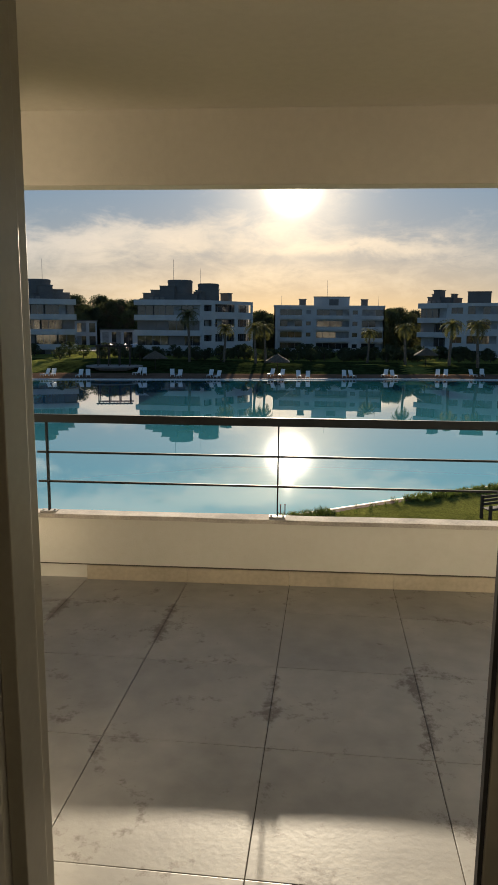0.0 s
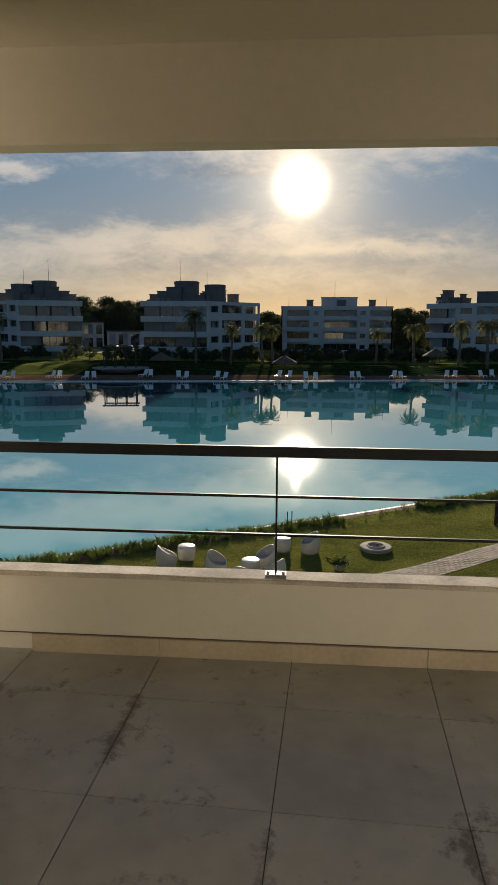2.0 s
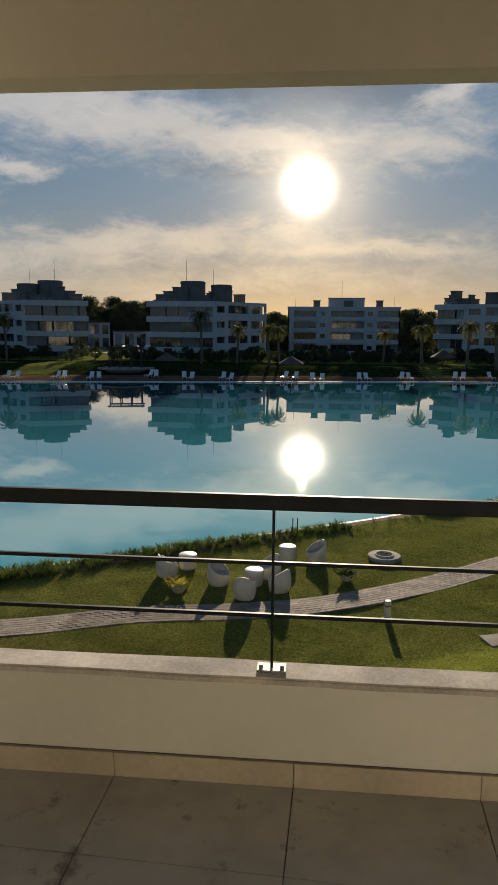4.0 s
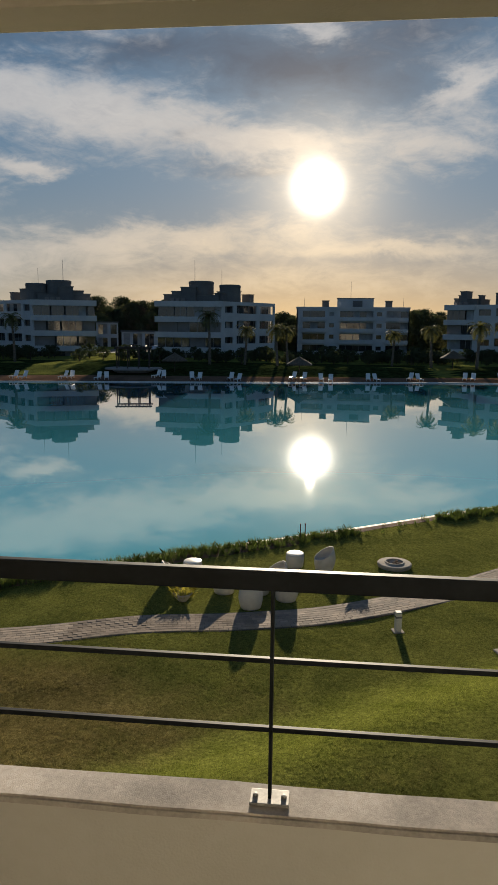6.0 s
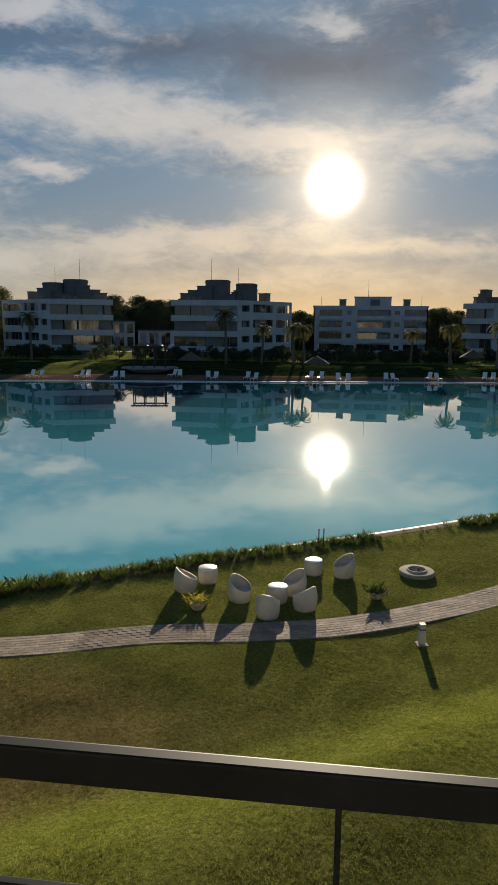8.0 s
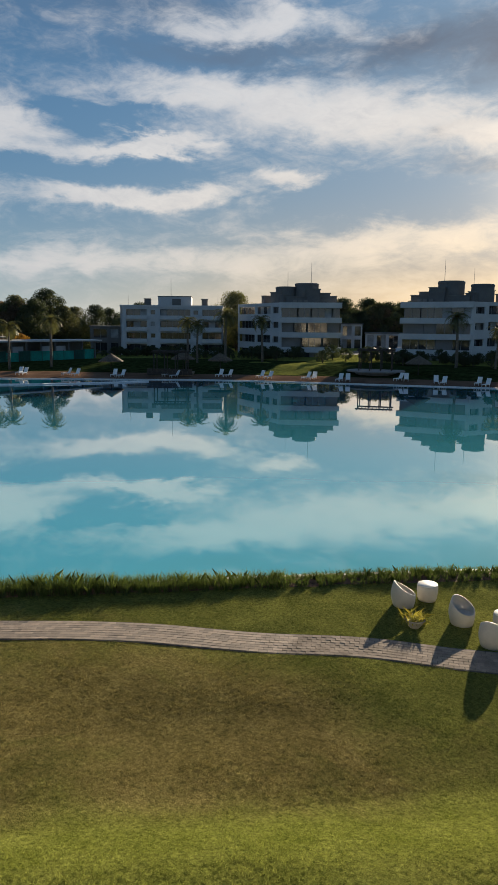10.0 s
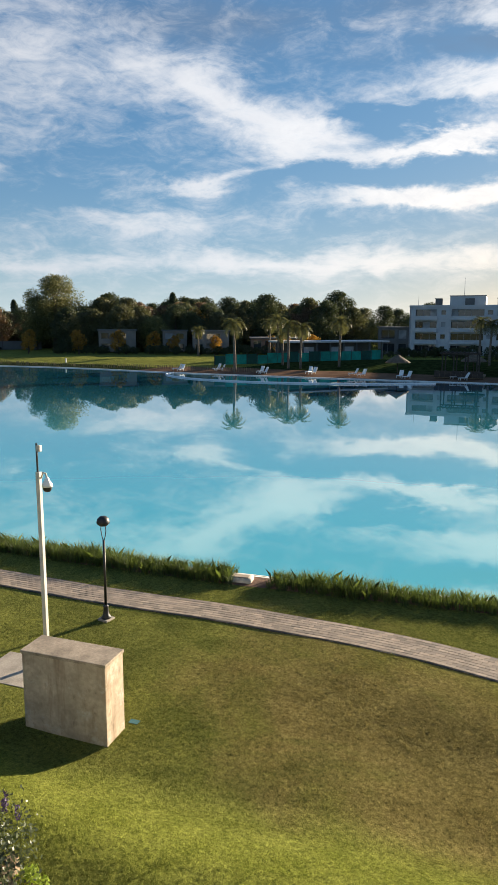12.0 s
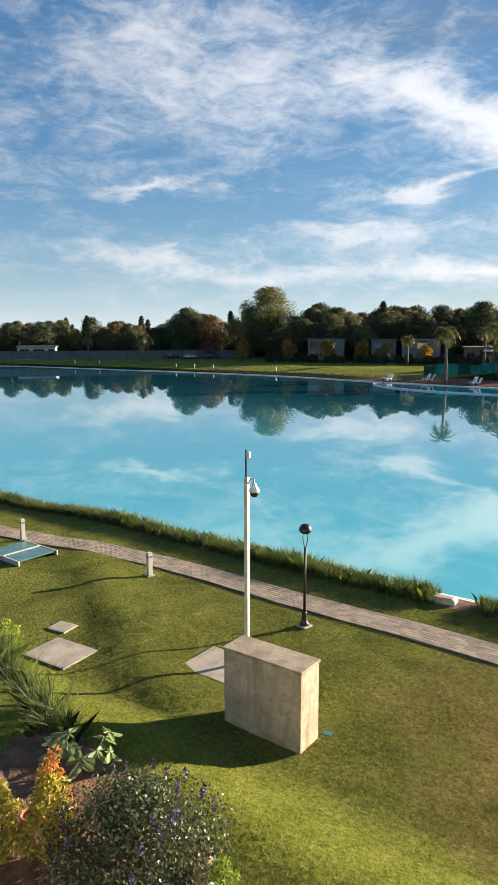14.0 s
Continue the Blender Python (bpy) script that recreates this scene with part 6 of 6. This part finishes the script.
def build_seats():
    ch, tb = egg_chair("egg_chair"), drum_table("drum_table")
    # x, y and the way each opens
    for x, y, r in ((-5.08, 18.95, 117), (-3.38, 18.5, 60), (-2.45, 17.55, 172), (-1.92, 19.3, -53), (-1.53, 18.25, -122), (-0.55, 21.05, -62)):
        put(ch, x, y, None, r, 0.90)
    for x, y in ((-4.6, 19.7), (-1.5, 21.02), (-2.32, 18.6)):
        put(tb, x, y)
    remove(ch), remove(tb)
    for x, y, s in ((-4.42, 17.65, 1.0), (0.45, 19.4, 0.95)):
        b = thing("planter_bowl", (x, y, ground_z(x, y)), 0, "shallow stone planter bowl with spiky leaves", "planter")
        part("bowl", revolve([(0, 0.0), (0.12, 0.0), (0.16, 0.05), (0.28 * s, 0.22), (0.30 * s, 0.25), (0.26 * s, 0.25), (0.20, 0.18), (0, 0.17)], 24), POT, b, smooth=True)
        rng = np.random.default_rng(int(x * 10) + 90)
        lv = blades("leaves", [(0.16 * math.cos(a), 0.16 * math.sin(a), 0.17, 1) for a in np.linspace(0, 6.2, 14)], rng, 9, 0.22, 0.035, 1.6, CITRUS if x < 0 else TUFT, "spiky leaves", b)
        lv["kind"] = "part"
        del lv["kind"], lv["category"]
    r = thing("fire_pit", (1.73, 21.75, ground_z(1.73, 21.75)), 0, "low round stone ring with ash in the middle", "fire pit")
    part("ring", revolve([(0.0, 0.0), (0.54, 0.0), (0.56, 0.10), (0.53, 0.13), (0.33, 0.14), (0.31, 0.17), (0.27, 0.17), (0.25, 0.11), (0.0, 0.10)], 36), CONC_SLAB, r, smooth=False)
    bm = bmesh.new()
    rr = random.Random(2)
    for k in range(16):
        a, q = rr.random() * 6.28, rr.random() * 0.2
        s = rr.uniform(0.03, 0.06)
        b = bmesh.new()
        bmesh.ops.create_icosphere(b, subdivisions=1, radius=s)
        merge(bm, b, pose(math.cos(a) * q, math.sin(a) * q, 0.12, rr.uniform(0, 90), rr.uniform(0, 90), 0))
    part("stones", bm, LOG, r)
    for x, y in ((-1.53, 23.85), (-1.36, 23.92)):
        s = thing("marker_stake", (x, y, ground_z(x, y)), 0, "thin dark marker stake beside the water", "stake")
        part("stake", box(-0.018, 0.018, -0.018, 0.018, -0.15, 0.62, 0.003), WOOD_DK, s)
        part("cap", box(-0.024, 0.024, -0.024, 0.024, 0.62, 0.65, 0.004), WOOD_DK, s)
    b = thing("timber_bench", (7.15, 25.4, ground_z(7.15, 25.4)), 30, "dark timber slatted bench on the lawn", "bench")
    for sx in (-0.5, 0.5):
        for sy in (-0.25, 0.25):
            part("leg", box(sx - 0.05, sx + 0.05, sy - 0.05, sy + 0.05, -0.05, 0.62 if sy < 0 else 0.95, 0.006), WOOD_DK, b)
    for k in range(4):
        part("seat_slat", box(-0.55, 0.55, -0.27 + 0.13 * k, -0.16 + 0.13 * k, 0.40, 0.44, 0.004), WOOD_DK, b)
    for k in range(3):
        part("back_slat", box(-0.55, 0.55, 0.20, 0.235, 0.52 + 0.15 * k, 0.63 + 0.15 * k, 0.004), WOOD_DK, b)


def bollard(x, y, h, label):
    b = thing("bollard_light", (x, y, ground_z(x, y)), 15, label, "bollard", "white bollards beside the path")
    part("post", box(-0.075, 0.075, -0.075, 0.075, 0.03, h, 0.008), POLE_WHITE, b)
    part("louvre", box(-0.08, 0.08, -0.08, 0.08, h - 0.16, h - 0.11, 0.004), GREY_WALL, b)
    part("foot", box(-0.14, 0.14, -0.14, 0.14, -0.03, 0.03, 0.008), CONC_SLAB, b)


def build_utilities():
    # concrete cabinet
    c = thing("utility_cabinet", (-11.57, 6.15, ground_z(-12.0, 5.9)), 32.3, "stained cream concrete utility cabinet on the lawn", "cabinet")
    bm = box(-1.80, 0.0, 0.0, 0.65, -0.1, 1.57, 0.012)
    part("body", bm, CONCRETE, c)
    part("lid", box(-1.82, 0.02, -0.02, 0.67, 1.57, 1.63, 0.01), LID, c, "brown-stained concrete lid")
    t = thing("drain_cover", (-12.0, 6.95, ground_z(-12.0, 6.95)), 32, "small teal plastic drain cover in the grass", "drain cover")
    part("cover", box(-0.10, 0.10, -0.07, 0.07, -0.02, 0.014, 0.005), TEAL, t)
    # camera pole on its footing
    z = ground_z(-15.33, 6.56)
    f = thing("pole_footing", (-15.4, 5.85, ground_z(-15.4, 5.85)), 32, "concrete footing slab round the pole", "slab")
    part("slab", box(-0.75, 0.65, -0.55, 0.75, -0.05, 0.05, 0.012), CONC_SLAB, f)
    p = thing("camera_pole", (-15.33, 6.56, z), 32, "tall white square pole with a dome security camera", "pole")
    part("shaft", box(-0.047, 0.047, -0.047, 0.047, 0.0, 4.56, 0.008), POLE_WHITE, p)
    part("collar", revolve([(0.0, 0.16), (0.10, 0.16), (0.17, 0.13), (0.20, 0.05), (0.0, 0.05)], 20), POLE_WHITE, p, smooth=True)
    part("mast", tube([(-0.02, 0, 4.5), (-0.02, 0, 5.2)], 0.022, 8), LAMP_BLACK, p)
    part("junction", box(0.0, 0.09, -0.04, 0.04, 5.02, 5.16, 0.01), POLE_WHITE, p)
    part("arm", tube([(0.06, 0, 4.42), (0.13, -0.02, 4.56), (0.22, -0.04, 4.55), (0.25, -0.05, 4.44)], 0.022, 8), POLE_WHITE, p, smooth=True)
    dm = revolve([(0, 0.17), (0.04, 0.16), (0.06, 0.10), (0.115, 0.02), (0.12, -0.04), (0.0, -0.04)], 18)
    bmesh.ops.translate(dm, vec=(0.25, -0.05, 4.30), verts=dm.verts)
    hd = part("camera_housing", dm, PLASTIC, p, smooth=True)
    dm = revolve([(0.10, 0.0), (0.095, -0.06), (0.06, -0.11), (0, -0.125)], 18)
    bmesh.ops.translate(dm, vec=(0.25, -0.05, 4.26), verts=dm.verts)
    part("lens_dome", dm, LAMP_BLACK, hd, smooth=True)
    # garden lamp
    z = ground_z(-16.75, 8.77)
    l = thing("garden_lamp", (-16.75, 8.77, z), 20, "black cast garden lamp post with a closed dome head", "lamp post")
    part("footing", box(-0.16, 0.16, -0.16, 0.16, -0.05, 0.05, 0.01), CONC_SLAB, l)
    part("base", revolve([(0, 0.05), (0.13, 0.05), (0.13, 0.09), (0.085, 0.14), (0.065, 0.34), (0.075, 0.37), (0.05, 0.42), (0.0, 0.42)], 18), LAMP_BLACK, l, smooth=True)
    part("post", tube([(0, 0, 0.4), (0, 0, 2.2)], [0.038, 0.032], 12), LAMP_BLACK, l, smooth=True)
    for s in (-1, 1):
        part("fork", tube([(0, 0, 2.15), (s * 0.05, 0, 2.28), (s * 0.09, 0, 2.46), (s * 0.07, 0, 2.60)], 0.012, 6), LAMP_BLACK, l, smooth=True)
    part("head", revolve([(0, 2.58), (0.10, 2.59), (0.165, 2.65), (0.17, 2.69), (0.15, 2.77), (0.09, 2.83), (0, 2.85)], 24), LAMP_BLACK, l, smooth=True)
    bollard(-22.14, 5.82, 0.78, "white square bollard light on a concrete foot")
    bollard(-27.8, 2.25, 0.82, "white square bollard light beside the path")
    bollard(1.52, 16.72, 0.55, "white square bollard light by the bend of the path")
    # covers in the lawn
    for x, y, lx, ly, rz, lab in ((-17.53, 2.47, 1.45, 1.15, 36, "large ribbed concrete manhole cover in the lawn"), (-19.05, 2.7, 0.62, 0.55, 40, "small square concrete cover in the lawn"),
                                  (4.2, 15.7, 0.8, 0.6, 20, "pale concrete cover set in the lawn")):
        s = thing("manhole_cover", (x, y, ground_z(x, y) + 0.005), rz, lab, "cover")
        part("frame", box(-lx / 2, lx / 2, -ly / 2, ly / 2, -0.05, 0.030, 0.012), CONC_SLAB, s)
        for k in range(12):
            u = -lx / 2 + lx * (k + 0.5) / 12
            part("rib", box(u - lx * 0.02, u + lx * 0.02, -ly / 2 + 0.06, ly / 2 - 0.06, 0.030, 0.0335), CONC_SLAB, s)
    g = thing("pit_cover", (-25.97, 2.1, ground_z(-25.97, 2.1)), 30, "sloping teal translucent panel cover over a pit", "cover")
    bm = box(-0.95, 0.95, -0.75, 0.75, 0.12, 0.16, 0.008)
    part("panel", bm, TEAL, g)
    part("frame", box(-1.0, 1.0, -0.8, -0.75, -0.05, 0.17), POLE_WHITE, g)
    part("frame", box(-1.0, 1.0, 0.75, 0.8, -0.05, 0.17), POLE_WHITE, g)
    part("frame", box(-0.04, 0.04, -0.75, 0.75, 0.162, 0.18), POLE_WHITE, g)
    # skimmer head at the water's edge
    s = thing("skimmer_box", (-16.72, 13.3, GZ - 0.05), 36, "rounded white concrete skimmer box at the water", "skimmer")
    part("body", box(-0.36, 0.36, -0.20, 0.26, 0.0, 0.22, 0.08), SKIMMER, s, smooth=True)
    part("lid", box(-0.27, 0.27, -0.17, 0.06, 0.22, 0.245, 0.012), LID, s, "brown lid")


def bush_thing(name, x, y, h, w, mat, label, seed, clumps, per, size, flowers=None, stems=True):
    rng = np.random.default_rng(seed)
    b = thing(name, (x, y, ground_z(x, y)), 0, label, "shrub")
    cs = []
    for i in range(clumps):
        t = (i + rng.random()) / clumps
        a = i * 2.4
        r = w / 2 * math.sin(math.pi * min(0.96, 0.25 + 0.72 * t)) * (0.3 + 0.7 * rng.random())
        cs.append((math.cos(a) * r, math.sin(a) * r, h * (0.12 + 0.80 * t), w * (0.16 + 0.06 * rng.random())))
    lv = new("leaves", leaf_mesh("leaves", cs, rng, per, size, 1.05, mat))
    lv.parent = b
    if stems:
        for c in cs[::6]:
            part("stem", tube([(c[0] * 0.1, c[1] * 0.1, -0.05), (c[0] * 0.5, c[1] * 0.5, c[2] * 0.6), (c[0], c[1], c[2])], [0.018, 0.012, 0.004], 5), BARK, b)
    if flowers:
        tips = []
        for k in range(18):
            a, q = rng.random() * 6.28, math.sqrt(rng.random())
            zz = h * (0.62 + 0.46 * math.sqrt(max(0, 1 - q * q)))
            for j in range(4):
                tips.append((math.cos(a) * q * w * 0.52, math.sin(a) * q * w * 0.52, zz - 0.05 * j, 0.035))
        fl = new("blossom", leaf_mesh("blossom", tips, rng, 10, 0.022, 1.0, flowers))
        fl.parent = b
    return b


def build_bed():
    # planting bed close under the balcony
    bm = bmesh.new()
    ring = catmull([(-18.0, 0.7), (-15.0, 1.5), (-12.4, 2.4), (-9.6, 3.35), (-8.3, 3.3), (-7.2, 2.4), (-6.9, 0.8), (-8.5, -0.6), (-14.5, -0.8), (-19.0, -0.4)], True, 8)
    c = bm.verts.new((-11.5, 1.0, ground_z(-11.5, 1.0) + 0.10))
    vs = [bm.verts.new((p.x, p.y, ground_z(p.x, p.y) + 0.012)) for p in ring]
    for i in range(len(vs)):
        bm.faces.new((c, vs[i], vs[(i + 1) % len(vs)]))
    bmesh.ops.recalc_face_normals(bm, faces=bm.faces)
    tagged(part("planting_bed", bm, SOIL), "bed of red-brown mulch beside the lawn", "soil", kind="structure")
    bush_thing("flowering_bush", -8.94, 2.51, 1.38, 2.1, BUSH, "large grey-green bush with purple flower spikes", 41, 90, 150, 0.030, FLOWER)
    bush_thing("yellow_shrub", -9.82, 1.53, 1.35, 0.8, CITRUS, "upright yellow-green shrub with orange new leaves", 42, 34, 110, 0.028)
    bush_thing("orange_shrub", -9.92, 1.58, 1.66, 0.60, ORANGE, "orange-leaved shrub growing through the yellow shrub", 43, 20, 60, 0.026)
    bush_thing("yellow_shrub", -10.07, 0.86, 1.2, 0.66, CITRUS, "upright yellow-green shrub in the mulch bed", 44, 28, 110, 0.028)
    bush_thing("lime_shrub", -8.55, 3.55, 0.35, 0.42, LIME, "small bright lime-green shrub beside the logs", 45, 12, 70, 0.022)
    bush_thing("round_shrub", -18.75, 1.2, 0.55, 0.95, LIME, "rounded bright green shrub at the bed's end", 46, 18, 90, 0.03)
    # strappy grass row between bed and lawn
    rng = np.random.default_rng(12)
    pl = []
    for k in range(230):
        t = rng.random()
        pl.append((-18.0 + 5.4 * t + rng.normal() * 0.16, 0.95 + 1.15 * t + rng.normal() * 0.16, GZ + 0.4 * t * t, 0.8 + 0.5 * rng.random()))
    blades("ornamental_grass", pl, rng, 16, 0.58, 0.013, 0.8, TUFT, "row of tall strappy ornamental grass beside the bed", category="plants")
    # plant with broad fingered leaves
    pt = thing("broadleaf_plant", (-11.55, 2.32, ground_z(-11.55, 2.32)), 0, "plant with broad fingered green leaves", "plant")
    bm = bmesh.new()
    rr = random.Random(6)
    for k in range(15):
        az, el, ln = rr.uniform(0, 6.28), rr.uniform(0.5, 1.3), rr.uniform(0.45, 0.85)
        tip = Vector((math.cos(az) * math.cos(el), math.sin(az) * math.cos(el), math.sin(el))) * ln
        part("stalk", tube([(0, 0, 0), tuple(tip * 0.6 + Vector((0, 0, 0.05))), tuple(tip)], 0.010, 5), BIGLEAF, pt)
        lf = bmesh.new()
        sz = rr.uniform(0.20, 0.32)
        cv = lf.verts.new((0, 0, 0))
        rim = []
        for i in range(49):
            a = -2.6 + 5.2 * i / 48
            r = sz * (0.26 + 0.86 * abs(math.cos(a * 2.1)) ** 1.6) * (1 - 0.10 * abs(a))
            rim.append(lf.verts.new((math.cos(a) * r, math.sin(a) * r, -0.18 * r + 0.02 * math.cos(a * 7))))
        for a, b in zip(rim, rim[1:]):
            lf.faces.new((cv, a, b))
        bmesh.ops.transform(lf, matrix=Matrix.Translation(tip) @ Matrix.Rotation(az, 4, "Z") @ Matrix.Rotation(rr.uniform(0.1, 0.7), 4, "Y"), verts=lf.verts)
        part("leaf", lf, BIGLEAF, pt)
    # logs edging the bed, a pot and short posts
    for x, y, s in ((-8.78, 3.36, 0.11), (-8.60, 3.26, 0.10), (-8.94, 3.46, 0.09)):
        g = thing("edging_log", (x, y, ground_z(x, y)), 0, "short upright log edging the planting bed", "log", "logs edging the bed")
        part("log", revolve([(0, 0.26), (s * 0.85, 0.26), (s, 0.24), (s * 1.02, 0.1), (s, -0.1)], 14), LOG, g)
        part("cut_end", revolve([(0, 0.268), (s * 0.8, 0.267), (s * 0.82, 0.262)], 14), WOOD, g)
    pot = thing("clay_pot", (-10.55, 1.3, ground_z(-10.55, 1.3)), 0, "small terracotta pot in the mulch bed", "pot")
    part("body", revolve([(0, 0), (0.10, 0), (0.15, 0.22), (0.165, 0.22), (0.165, 0.26), (0.14, 0.26), (0.13, 0.2), (0, 0.18)], 20), TERRA, pot, smooth=True)
    part("soil", revolve([(0, 0.215), (0.13, 0.21)], 16), SOIL, pot)
    w = thing("timber_stand", (-19.4, 1.05, ground_z(-19.4, 1.05)), 10, "weathered timber posts with a diagonal brace", "posts")
    for dx, h in ((-0.2, 1.1), (0.05, 1.15), (0.25, 0.6)):
        part("post", box(dx - 0.05, dx + 0.05, -0.05, 0.05, -0.1, h, 0.006), WOOD, w)
    bm = box(-0.03, 0.03, -0.03, 0.03, 0, 0.8)
    bmesh.ops.transform(bm, matrix=pose(-0.38, -0.1, 0.1, 0, 32, 0), verts=bm.verts)
    part("brace", bm, WOOD, w)


build_seats()
build_utilities()
build_bed()
build_border()
build_path()
build_lawn_blades()
